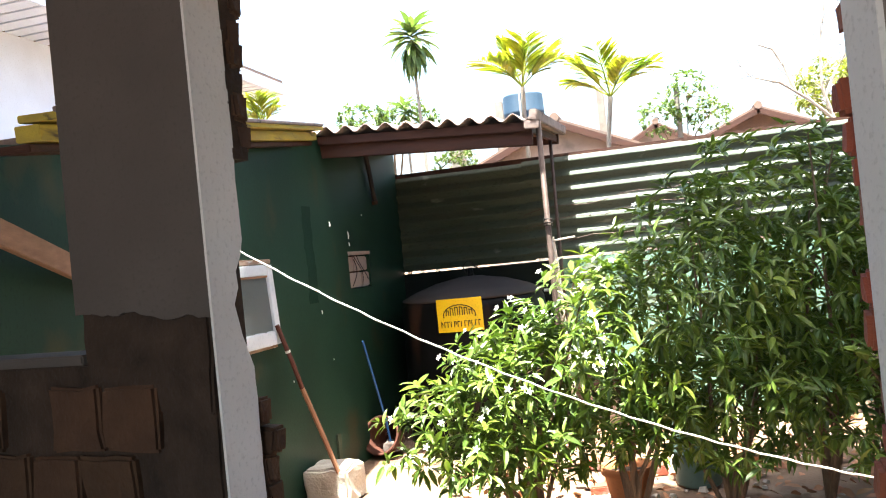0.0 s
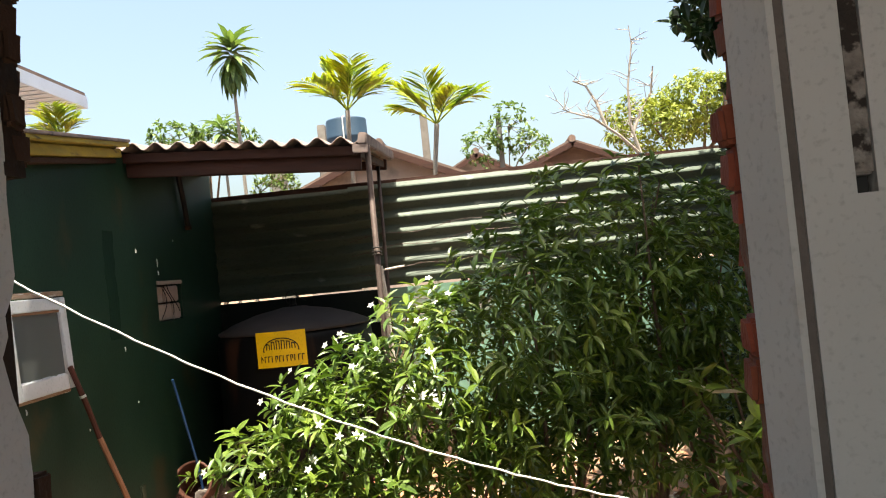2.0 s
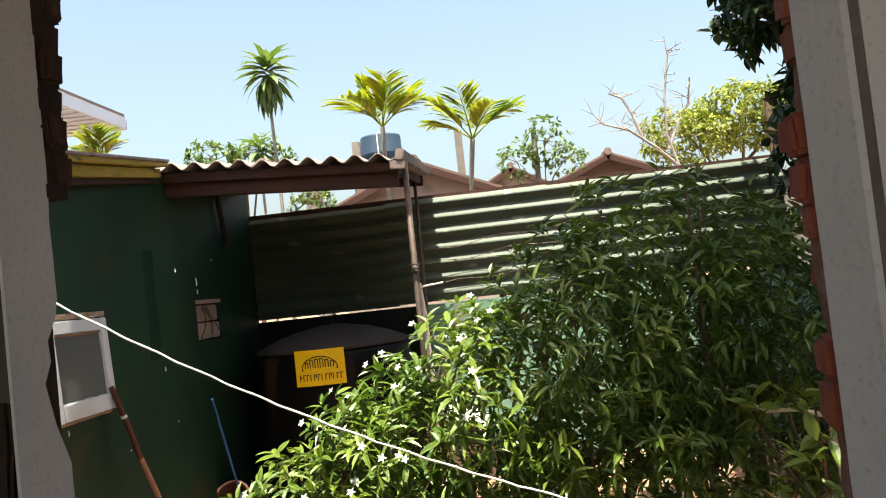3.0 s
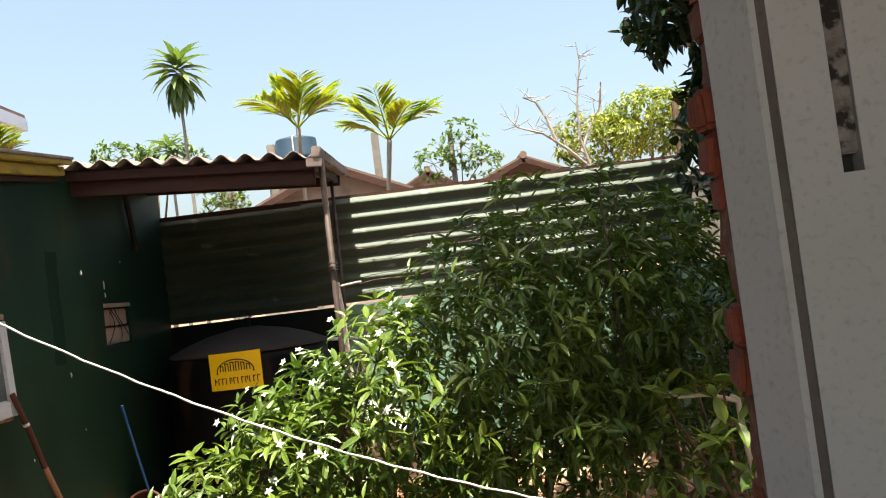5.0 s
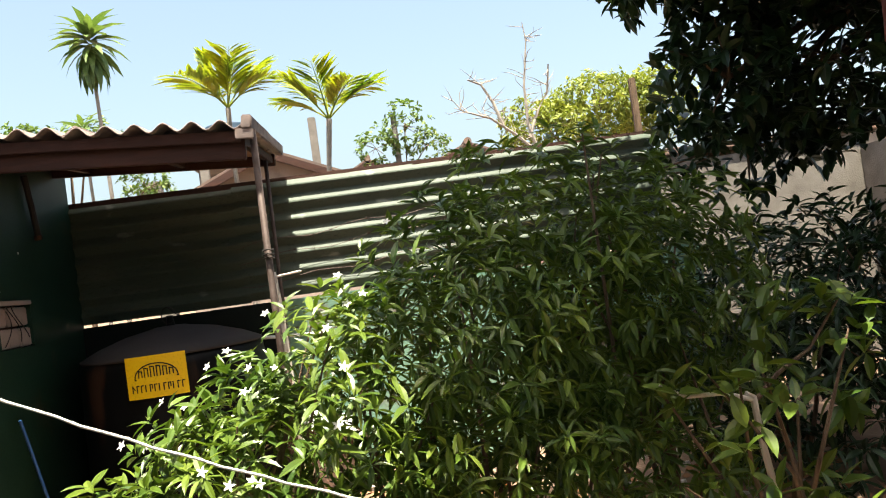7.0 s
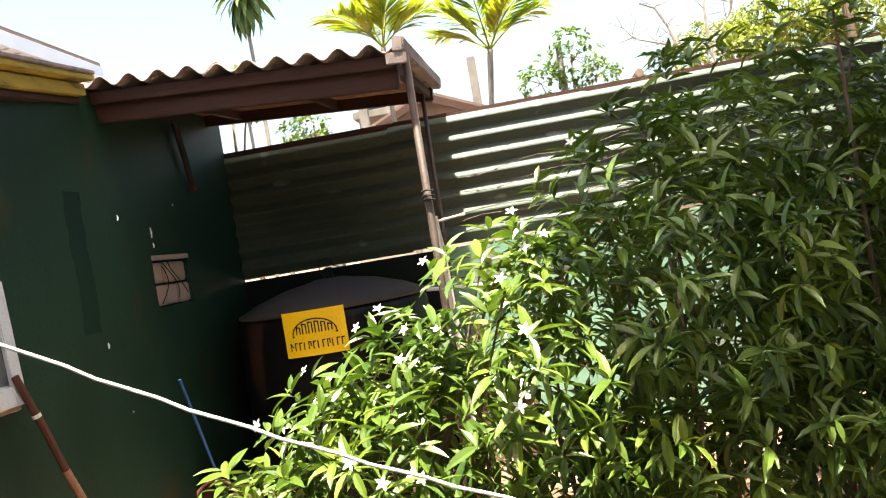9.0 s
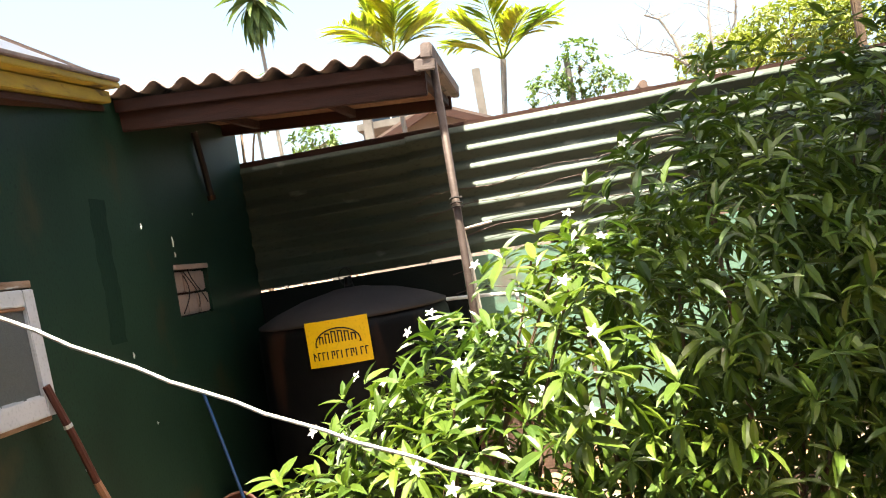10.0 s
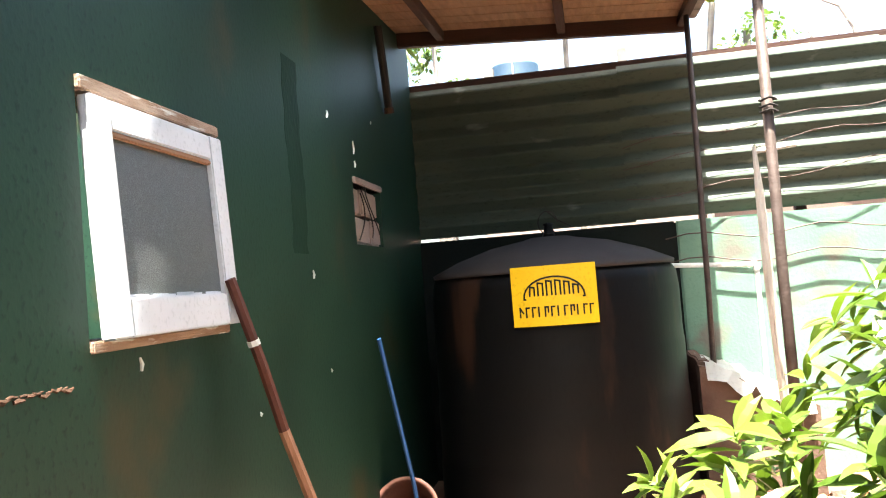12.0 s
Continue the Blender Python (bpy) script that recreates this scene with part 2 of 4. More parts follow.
def tube(points, radius, sides=8, bm=None, closed_ends=True):
    """A round bar along points; radius is one number or one for each point."""
    bm = bm or bmesh.new()
    pts = [Vector(p) for p in points]
    radii = radius if isinstance(radius, (list, tuple)) else [radius] * len(pts)
    rings = []
    for i, p in enumerate(pts):
        d = (pts[min(i + 1, len(pts) - 1)] - pts[max(i - 1, 0)]).normalized()
        a = d.cross(Vector((0.31, 0.17, 0.94)) if abs(d.z) < 0.9 else Vector((1, 0.1, 0))).normalized()
        b = d.cross(a)
        rings.append([bm.verts.new(p + radii[i] * (math.cos(k * math.tau / sides) * a + math.sin(k * math.tau / sides) * b)) for k in range(sides)])
    for r0, r1 in zip(rings, rings[1:]):
        for k in range(sides):
            bm.faces.new((r0[k], r0[(k + 1) % sides], r1[(k + 1) % sides], r1[k]))
    if closed_ends:
        bm.faces.new(rings[0][::-1])
        bm.faces.new(rings[-1])
    return bm


def lathe(profile, sides=48):
    """A turned shape from (radius, height) pairs."""
    bm = bmesh.new()
    rings = [[bm.verts.new((r * math.cos(k * math.tau / sides), r * math.sin(k * math.tau / sides), z)) for k in range(sides)] for r, z in profile]
    for r0, r1 in zip(rings, rings[1:]):
        for k in range(sides):
            bm.faces.new((r0[k], r0[(k + 1) % sides], r1[(k + 1) % sides], r1[k]))
    bm.faces.new(rings[0][::-1])
    bm.faces.new(rings[-1])
    return bm


def corrugated(length, width, pitch, depth, thick, steps=10):
    """A wavy sheet: length along x, waves across y, from the origin."""
    bm = bmesh.new()
    n = int(width / pitch * steps)
    rows = []
    for i in range(n + 1):
        y = width * i / n
        z = depth / 2 * math.cos(math.tau * y / pitch)
        rows.append([bm.verts.new((x, y, z + dz)) for dz in (0, -thick) for x in (0, length * 0.25, length * 0.5, length * 0.75, length)])
    for a, b in zip(rows, rows[1:]):
        for k in range(4):
            bm.faces.new((a[k], a[k + 1], b[k + 1], b[k]))
            bm.faces.new((a[5 + k], b[5 + k], b[6 + k], a[6 + k]))
        bm.faces.new((a[0], b[0], b[5], a[5]))
        bm.faces.new((a[4], a[9], b[9], b[4]))
    for r in (rows[0], rows[-1]):
        for k in range(4):
            bm.faces.new((r[k], r[k + 1], r[k + 6], r[k + 5]))
    bmesh.ops.recalc_face_normals(bm, faces=bm.faces)
    return bm


def ribbed(length, width, pitch, depth, thick):
    """A sheet with sloping ribs: each leans out from its foot and ends in a ledge that faces up; length along x, height along y."""
    bm = bmesh.new()
    steps = ((0.0, 0.0), (0.05, 0.03), (0.44, 0.92), (0.50, 1.0), (0.58, 0.92), (0.94, 0.06))
    rows = []
    for i in range(round(width / pitch)):
        for u, h in steps:
            y, z = (i + u) * pitch, h * depth - depth / 2
            rows.append([bm.verts.new((length * k / 8, y, z + dz + 0.003 * noise.noise(Vector((k * 2.3, y * 5, length))))) for dz in (0, -thick) for k in range(9)])
    for a, b in zip(rows, rows[1:]):
        for k in range(8):
            bm.faces.new((a[k], a[k + 1], b[k + 1], b[k]))
            bm.faces.new((a[9 + k], b[9 + k], b[10 + k], a[10 + k]))
        bm.faces.new((a[0], b[0], b[9], a[9]))
        bm.faces.new((a[8], a[17], b[17], b[8]))
    for r in (rows[0], rows[-1]):
        for k in range(8):
            bm.faces.new((r[k], r[k + 1], r[k + 10], r[k + 9]))
    bmesh.ops.recalc_face_normals(bm, faces=bm.faces)
    return bm


# leaf shapes: along +y, one unit long
def leaf_shape(width, fold=0.06, droop=0.12, rows=3):
    vs, fs = [(0, 0, 0)], []
    for i in range(1, rows + 1):
        s = i / (rows + 1)
        w = width * math.sin(math.pi * s ** 0.85) ** 0.8
        z = -droop * s * s
        vs += [(-w, s, z + fold * w / width), (0, s, z), (w, s, z + fold * w / width)]
    vs.append((0, 1, -droop * 1.1))
    fs += [(0, 2, 1), (0, 3, 2)]
    for i in range(rows - 1):
        a = 1 + 3 * i
        fs += [(a, a + 1, a + 4, a + 3), (a + 1, a + 2, a + 5, a + 4)]
    a = 1 + 3 * (rows - 1)
    fs += [(a, a + 1, len(vs) - 1), (a + 1, a + 2, len(vs) - 1)]
    return np.array(vs, float), fs


def scatter(name, shape, poses, material):
    """One mesh of many copies of a shape; poses are 4x4 matrices."""
    vs, fs = shape
    k = len(vs)
    mats = np.array([[list(r) for r in m] for m in poses])
    pts = np.einsum("nij,kj->nki", mats[:, :3, :3], vs) + mats[:, None, :3, 3]
    faces = [tuple(i * k + q for q in f) for i in range(len(poses)) for f in fs]
    me = bpy.data.meshes.new(name)
    me.from_pydata(pts.reshape(-1, 3).tolist(), [], faces)
    me.materials.append(material)
    return new(name, me)


def aim(p, d, size, twist=0.0):
    """A pose at p whose +y points along d."""
    q = Vector(d).to_track_quat("Y", "Z")
    return Matrix.Translation(p) @ q.to_matrix().to_4x4() @ Matrix.Rotation(twist, 4, "Y") @ Matrix.Scale(size, 4)


def rnd(a, b):
    return random.uniform(a, b)


def in_blob(c, r):
    """A point near the skin of an ellipsoid, with bumps in the skin."""
    while True:
        d = Vector((rnd(-1, 1), rnd(-1, 1), rnd(-1, 1)))
        if 0.05 < d.length < 1:
            break
    d.normalize()
    k = rnd(0.45, 1.0) ** 0.5 * (1 + 0.28 * noise.noise(d * 2.3 + Vector(c)))
    return Vector(c) + Vector((d.x * r[0], d.y * r[1], d.z * r[2])) * k, d


def whorls(blobs, count, per, size, lift=0.35):
    """Whorls of leaves at twig ends all over the blobs."""
    out, tips = [], []
    vol = [r[0] * r[1] * r[2] for c, r in blobs]
    for _ in range(count):
        c, r = random.choices(blobs, vol)[0]
        p, d = in_blob(c, r)
        up = (d + Vector((0, 0, lift)) + Vector((rnd(-.4, .4), rnd(-.4, .4), rnd(-.2, .3)))).normalized()
        tips.append((p, up))
        side = up.orthogonal().normalized()
        for k in range(per):
            a = k * 2.4 + rnd(-.3, .3)
            way = (Matrix.Rotation(a, 3, up) @ side) * rnd(0.7, 1.0) + up * rnd(-0.15, 0.75)
            out.append(aim(p - up * rnd(0, size * 0.7), way, size * rnd(0.6, 1.2), rnd(-.6, .6)))
    return out, tips


# ---- ground and the house that is walked out of ----
G = 0.12


def ground_mesh():
    bm = bmesh.new()
    xs = [-400, -120, -40, -15, -6] + [-3 + 0.25 * i for i in range(37)] + [9, 16, 40, 120, 400]
    ys = [-400, -120, -40, -15, -8] + [-6.5 + 0.25 * i for i in range(35)] + [4, 8, 16, 40, 120, 400]
    grid = [[bm.verts.new((x, y, G + (0.035 * noise.noise(Vector((x * 1.7, y * 1.7, 3))) if -5.4 < y < -0.2 and 0.2 < x < 6 else 0))) for x in xs] for y in ys]
    for a, b in zip(grid, grid[1:]):
        for i in range(len(xs) - 1):
            bm.faces.new((a[i], a[i + 1], b[i + 1], b[i]))
    return bm


tagged(part("ground", ground_mesh(), M_EARTH), "dusty pale earth yard with reddish patches", "ground", kind="structure")

HOUSE = pose(1.353, -5.74, 0, 0, 0, -9.26)
tagged(part("floor", box((-4, -5, 0.0), (5, 0.2, 0.3)), M_FLOOR), "grey cement floor inside the house", "floor", kind="structure").matrix_world = HOUSE
tagged(part("ceiling", box((-4, -5, 3.0), (5, 0.6, 3.15)), M_FLOOR), "dim plain ceiling", "ceiling", kind="structure").matrix_world = HOUSE
# roof slopes out of view, added to cut the low sky light on the yard
roof = tagged(new("roof_of_house"), "unseen tiled roof added over the house to block sky light", "roof", kind="structure")
roof.matrix_world = HOUSE
bpy.context.view_layer.update()
for y0, y1 in ((0.7, -2.5), (-5.7, -2.5)):
    bm = bmesh.new()
    q = [bm.verts.new((x, y, z + dz)) for x in (-4.4, 5.4) for y, z in ((y0, 3.16), (y1, 4.9)) for dz in (0, .09)]
    for f in ((0, 2, 3, 1), (4, 5, 7, 6), (0, 1, 5, 4), (2, 6, 7, 3), (1, 3, 7, 5), (0, 4, 6, 2)):
        bm.faces.new([q[k] for k in f])
    bmesh.ops.recalc_face_normals(bm, faces=bm.faces)
    part("slope", bm, M_TILE, roof)
for nm, lo, hi in (("wall_back", (-4, -5.2, 0), (-1.2, -5, 3)), ("wall_back_east", (2.6, -5.2, 0), (5, -5, 3)), ("wall_back_sill", (-1.2, -5.2, 0), (2.6, -5, 0.9)), ("wall_back_head", (-1.2, -5.2, 2.7), (2.6, -5, 3)), ("wall_west", (-4.2, -5.2, 0), (-4, 0.2, 3)), ("wall_east", (5, -5.2, 0), (5.2, 0.2, 3))):
    tagged(part(nm, box(lo, hi), M_PLASTER), "plain plastered inner wall", "wall", kind="structure").matrix_world = HOUSE

# right of the opening: a smooth margin, a cement strip, then plaster with a chased slot
east = tagged(new("wall_house_east"), "white plastered wall with a raw cement strip and broken brick edge", "wall", kind="structure")
east.matrix_world = HOUSE
bpy.context.view_layer.update()


def wavy_slab(x0, x1, y0, y1, z0, z1, wave, seed, rows=46, left=True, right=False):
    """A plaster slab with an uneven broken side."""
    bm = bmesh.new()
    prev = None
    for i in range(rows + 1):
        z = z0 + (z1 - z0) * i / rows
        w = wave * (noise.noise(Vector((seed, z * 5, 0))) + 0.6 * noise.noise(Vector((seed, z * 19, 5))))
        a, b = x0 + (w if left else 0), x1 + (w if right else 0)
        ring = [bm.verts.new(p) for p in ((a, y0, z), (b, y0, z), (b, y1, z), (a, y1, z))]
        if prev:
            for k in range(4):
                bm.faces.new((prev[k], prev[(k + 1) % 4], ring[(k + 1) % 4], ring[k]))
        else:
            bm.faces.new(ring[::-1])
        prev = ring
    bm.faces.new(prev)
    return bm


OPEN = 1.540


def splayed_reveal(x_in, x_out, deep, thick, z0, z1, rows=60, bite=0.0):
    """A plastered reveal that turns from the room's face to the outer edge, its outer edge uneven."""
    bm = bmesh.new()
    prev = None
    for i in range(rows + 1):
        z = z0 + (z1 - z0) * i / rows
        w = 0.007 * noise.noise(Vector((2.0, z * 4, 0))) + 0.004 * noise.noise(Vector((2.0, z * 17, 5)))
        w -= bite * max(0.0, 1 - ((z - 1.6) / 0.16) ** 2) * (1 + 0.5 * noise.noise(Vector((9.0, z * 22, 1))))
        ring = [bm.verts.new(q) for q in ((x_in, 0, z), (x_in + thick, 0, z), (x_out + thick, deep + w, z), (x_out, deep + w, z))]
        if prev:
            for k in range(4):
                bm.faces.new((prev[k], prev[(k + 1) % 4], ring[(k + 1) % 4], ring[k]))
        else:
            bm.faces.new(ring[::-1])
        prev = ring
    bm.faces.new(prev)
    return bm


part("margin", splayed_reveal(OPEN + 0.052, OPEN, 0.11, 0.012, 0.3, 3.0), M_PLASTER, east, "smooth white plastered reveal")
part("cement_strip", wavy_slab(OPEN + 0.064, OPEN + 0.083, 0.010, 0.05, 0.3, 3.0, 0.002, 3.0, right=True, left=False), M_GROOVE, east, "grey raw cement strip")
SLOT_X, SLOT_Z = OPEN + 0.163, 1.76
part("plaster", box((OPEN + 0.080, 0.0, 0.3), (SLOT_X, 0.05, 3.0)), M_PLASTER, east)
part("plaster", box((SLOT_X, 0.0, 0.3), (SLOT_X + 0.032, 0.05, SLOT_Z)), M_PLASTER, east)
part("plaster", box((SLOT_X + 0.032, 0.0, 0.3), (5, 0.05, 3.0)), M_PLASTER, east)
M_CHASE = mat("chased_mortar", (0.40, 0.36, 0.33), (0.22, 0.19, 0.17), 0.95, scale=30, fine=90, bump=0.8, third=(0.05, 0.04, 0.035), third_scale=26, third_cut=0.47)
part("chased_slot", rough_box((SLOT_X - .002, 0.012, SLOT_Z + 0.03), (SLOT_X + 0.034, 0.05, 3.0), 0.006, 6, 8, .004), M_CHASE, east, "rough chased slot in the plaster")
# no real hole: a black plate paints its darkness at the slot's end
part("socket_hole", box((SLOT_X + 0.004, 0.04, SLOT_Z), (SLOT_X + 0.028, 0.05, SLOT_Z + 0.03)), M_BLACK, east, "black plate in place of a hole's shade")
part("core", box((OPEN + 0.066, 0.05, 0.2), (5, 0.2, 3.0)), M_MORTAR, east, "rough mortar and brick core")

# left of the opening: a pillar with a broken foot, then a second opening over a low broken wall
west = tagged(new("wall_house_west"), "plastered pillar with a broken brick foot beside a low broken wall", "wall", kind="structure")
west.matrix_world = HOUSE @ Matrix.Translation((-.012, 0, 0))
bpy.context.view_layer.update()


def broken_panel(x0, x1, y0, y1, z0, z1, amount):
    bm = bmesh.new()
    n = 24
    for i in range(n):
        a, b = x0 + (x1 - x0) * i / n, x0 + (x1 - x0) * (i + 1) / n
        za, zb = (z0 + amount * (noise.noise(Vector((q * 9, 1, 0))) + .5 * noise.noise(Vector((q * 31, 1, 0)))) - 0.08 * (q - x0) for q in (a, b))
        v = [bm.verts.new(p) for p in ((a, y0, za), (b, y0, zb), (b, y0, z1), (a, y0, z1), (a, y1, za), (b, y1, zb), (b, y1, z1), (a, y1, z1))]
        for f in ((0, 1, 2, 3), (7, 6, 5, 4), (0, 4, 5, 1)) + (((0, 3, 7, 4),) if i == 0 else ()) + (((1, 5, 6, 2),) if i == n - 1 else ()):
            bm.faces.new([v[k] for k in f])
    return bm


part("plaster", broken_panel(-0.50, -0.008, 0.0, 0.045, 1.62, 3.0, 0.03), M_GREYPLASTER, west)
part("reveal", splayed_reveal(-0.008, -0.008, 0.15, 0.008, 0.3, 3.0, bite=0.05), M_PLASTER, west, "white plastered reveal with a chipped edge")
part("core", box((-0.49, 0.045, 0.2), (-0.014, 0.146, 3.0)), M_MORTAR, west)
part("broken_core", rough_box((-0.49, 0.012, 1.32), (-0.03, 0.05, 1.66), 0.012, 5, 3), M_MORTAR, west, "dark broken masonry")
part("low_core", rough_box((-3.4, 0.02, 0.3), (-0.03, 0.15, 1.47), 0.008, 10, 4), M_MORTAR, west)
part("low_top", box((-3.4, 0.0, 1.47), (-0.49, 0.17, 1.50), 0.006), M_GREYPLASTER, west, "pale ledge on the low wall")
part("side_wall", box((-4, 0.0, 0.3), (-3.4, 0.2, 3.0)), M_PLASTER, west)
part("lintel", box((-3.4, 0.0, 2.75), (-0.5, 0.2, 3.0)), M_PLASTER, west)

# ---- green outhouse ----
green = tagged(new("wall_green"), "dark green painted outhouse wall with stains", "wall", kind="structure")
bm = bmesh.new()
WY0, WY1, WZ0, WZ1 = -3.43, -2.79, 1.235, 1.79
VY0, VY1, VZ0, VZ1 = -1.41, -0.925, 1.51, 1.785
for lo, hi in (((-.2, -5.28, 0), (0, WY0, WZ1)), ((-.2, WY0, 0), (0, WY1, WZ0)), ((-.2, WY1, 0), (0, VY0, WZ1)),
               ((-.2, VY0, 0), (0, VY1, VZ0)), ((-.2, VY0, VZ1), (0, VY1, WZ1)), ((-.2, VY1, 0), (0, 0.03, WZ1))):
    box(lo, hi, bm=bm)
q = [bm.verts.new((x, y, z)) for x in (-.2, 0) for y, z in ((-5.28, WZ1), (0.03, WZ1), (0.03, 2.83), (-1.93, 2.71), (-5.28, 2.26))]
bm.faces.new(q[:5])
bm.faces.new(q[5:][::-1])
for k in range(5):
    bm.faces.new((q[k], q[5 + k], q[5 + (k + 1) % 5], q[(k + 1) % 5]))
bmesh.ops.recalc_face_normals(bm, faces=bm.faces)
part("plaster", bm, M_GREEN, green)
part("end_wall", box((-4, -0.15, 0), (-0.2, 0.03, 2.72)), M_GREEN, green)
part("back_wall", box((-4.2, -4.6, 0), (-4, 0.03, 2.3)), M_GREEN, green)
for y0, y1, z0, z1 in ((-2.21, -2.06, 1.45, 2.16),):
    part("streak", wavy_slab(y0, y1, -0.001, 0.0007, z0, z1, 0.03, y0 * 7, 24, right=True), M_STREAK, green, "dark vertical streak").matrix_world = Matrix.Rotation(radians(90), 4, "Z") @ Matrix.Diagonal((1, -1, 1, 1))
part("foot_patch", rough_box((-0.01, -2.0, G), (0.014, -1.92, 0.46), 0.008, 4, 9), M_WORN, green, "pale worn patch at the foot")
random.seed(13)
bm = bmesh.new()
for y, z, h in ((-1.725, 2.02, .03), (-1.364, 1.92, .06), (-3.246, 1.16, .03), (-2.03, 1.36, .03), (-1.014, 2.12, .012), (-1.36, 1.86, .03), (-2.6, .95, .012), (-1.9, 1.0, .012), (-3.9, 1.7, .01)):
    tube([(0.0012, y, z), (0.0012, y + .004, z + h * .5), (0.0012, y - .002, z + h)], [.004, .006, .003], 5, bm)
tagged(part("paint_chips", bm, M_PVC, green, "small pale chips in the paint"), kind="stuff")
bm, bw = bmesh.new(), bmesh.new()
for i in range(34):
    y = -4.10 + i * 0.0175
    z = 1.185 - .03 * math.sin(min(1, (y + 4.1) / .35) * 1.57) + .03 * max(0, (y + 3.75)) + rnd(-.006, .006)
    w = rnd(.003, .009) * (1.8 if i < 8 else 1.0)
    tube([(.001, y, z), (.001, y + .014, z + rnd(-.006, .006)), (.001, y + .03, z)], [w * .5, w * .6, w * .3], 5, bm)
    if i in (5, 9, 10):
        tube([(.003, y, z + .004), (.003, y + .022, z + .006)], rnd(.004, .007), 5, bw)
tagged(part("crack", bm, M_BLOCK, green, "row of broken brown plaster"), kind="stuff")
tagged(part("crack_chips", bw, M_PVC, green, "white chips along the crack"), kind="stuff")
tap = empty("wall_tap", "small brass tap on the green wall", "tap")
part("body", tube([(-.02, -4.12, 1.35), (.05, -4.115, 1.352), (.075, -4.11, 1.335), (.078, -4.11, 1.30)], [.014, .014, .013, .011], 10), M_POLE, tap)
part("handle", tube([(.045, -4.115, 1.36), (.045, -4.115, 1.385)], .007, 8), M_POLE, tap)
part("lever", tube([(.045, -4.14, 1.388), (.045, -4.115, 1.39), (.05, -4.075, 1.385)], [.006, .008, .006], 8), M_PVC, tap, "pale plastic lever")
tagged(part("roof_of_outhouse", box((-4.2, -2.75, 0), (-0.02, 0.0, 0.03), m=pose(0, -1.93, 2.725, 7.5)), M_ASBESTOS), "dull grey outhouse roof", "roof", kind="structure")

# window
win = empty("window_1", "white wooden awning window with frosted glass, slightly open", "window", Matrix(), kind="structure")
bm = bmesh.new()
for lo, hi in (((-.09, WY0, WZ1 - .03), (.012, WY1, WZ1)), ((-.09, WY0, WZ0 - .02), (.010, WY1, WZ0 + .004)), ((-.12, WY0, WZ0 + .01), (-.045, WY0 + .02, WZ1 - .03)), ((-.12, WY1 - .02, WZ0 + .01), (-.045, WY1, WZ1 - .03))):
    box(lo, hi, 0.003, bm)
part("window_frame", bm, M_FRAMEWOOD, win, "bare weathered timber frame")
sash = part("sash", bmesh.new(), M_WHITE, win)
bm = bmesh.new()
SW, SH, B, BT, BB = 0.615, 0.515, 0.072, 0.068, 0.085
for lo, hi in (((0, 0, -SH), (.035, B, 0)), ((0, SW - B, -SH), (.035, SW, 0)), ((0, B, -BT), (.0335, SW - B, 0)), ((0, B, -SH), (.0335, SW - B, -SH + BB))):
    box(lo, hi, 0.004, bm)
bm.to_mesh(sash.data)
bm.free()
sash.location, sash.rotation_euler = (-0.014, -3.410, 1.752), (0, radians(-3.0), 0)
pane = part("pane", box((.012, B - .005, -SH + BB - .005), (.018, SW - B + .005, -BT + .005)), M_GLASS, sash, "grey frosted glass pane")
pane.visible_shadow = False
bm = bmesh.new()
for k in range(14):
    s = rnd(0.01, 0.035)
    y = B + rnd(0.0, SW - 2 * B - s)
    box((.019, y, -SH + BB), (.0200, y + s * 2.5, -SH + BB + s * 0.25), bm=bm)
part("glazing_bead", box((.0185, B, -BT - .014), (.0315, SW - B, -BT - .0005), .003), M_TIMBER, sash, "bare timber glazing bead")
tagged(part("putty", bm, M_WHITE, sash, "smeared white putty along the pane"), kind="stuff")

# vent
vent = empty("vent_block", "pinkish clay vent block with bent black wire in the green wall", "vent", Matrix(), kind="structure")
part("backing", box((-.16, VY0, VZ0), (-.10, VY1, VZ1)), M_BLOCK, vent)
for i in range(2):
    for j in range(3):
        y, z = VY0 + 0.006 + j * 0.16, VZ0 + 0.006 + i * 0.136
        part("block", box((-.10, y, z), (-.012 - 0.01 * ((i + j) % 2), y + 0.148, z + 0.122), 0.008), M_PINK, vent)
part("lip", box((-.05, VY0, VZ1), (.012, VY1, VZ1 + .03), .004), M_PINK, vent)
for k in range(3):
    pts = [(0.0, VY0 + .05 + .13 * k + .12 * math.sin(s * 2.6 + k), VZ0 + .02 + .22 * s + .02 * k) for s in [q / 10 for q in range(11)]]
    part("wire", tube(pts, 0.0032, 6), M_WIRE, vent, "bent black wire")

pipe = empty("drain_pipe", "short dark pipe with a clay end on the green wall", "pipe")
part("pipe", tube([(0.035, -0.85, 2.66), (0.035, -0.78, 2.45), (0.035, -0.73, 2.25)], 0.022, 10), M_WIRE, pipe)
part("end_cap", tube([(0.035, -0.735, 2.255), (0.035, -0.727, 2.225)], 0.027, 10), M_BLOCK, pipe, "pale clay end")

# eave of the outhouse
eave = empty("eave", "yellowed timber eave with a brown board beneath", "eave", kind="structure")


def beam_between(a, b, w, h, bevel=0.004):
    a, b = Vector(a), Vector(b)
    m = Matrix.Translation(a) @ (b - a).to_track_quat("Y", "Z").to_matrix().to_4x4()
    return box((-w / 2, 0, -h), (w / 2, (b - a).length, 0), bevel, m=m)


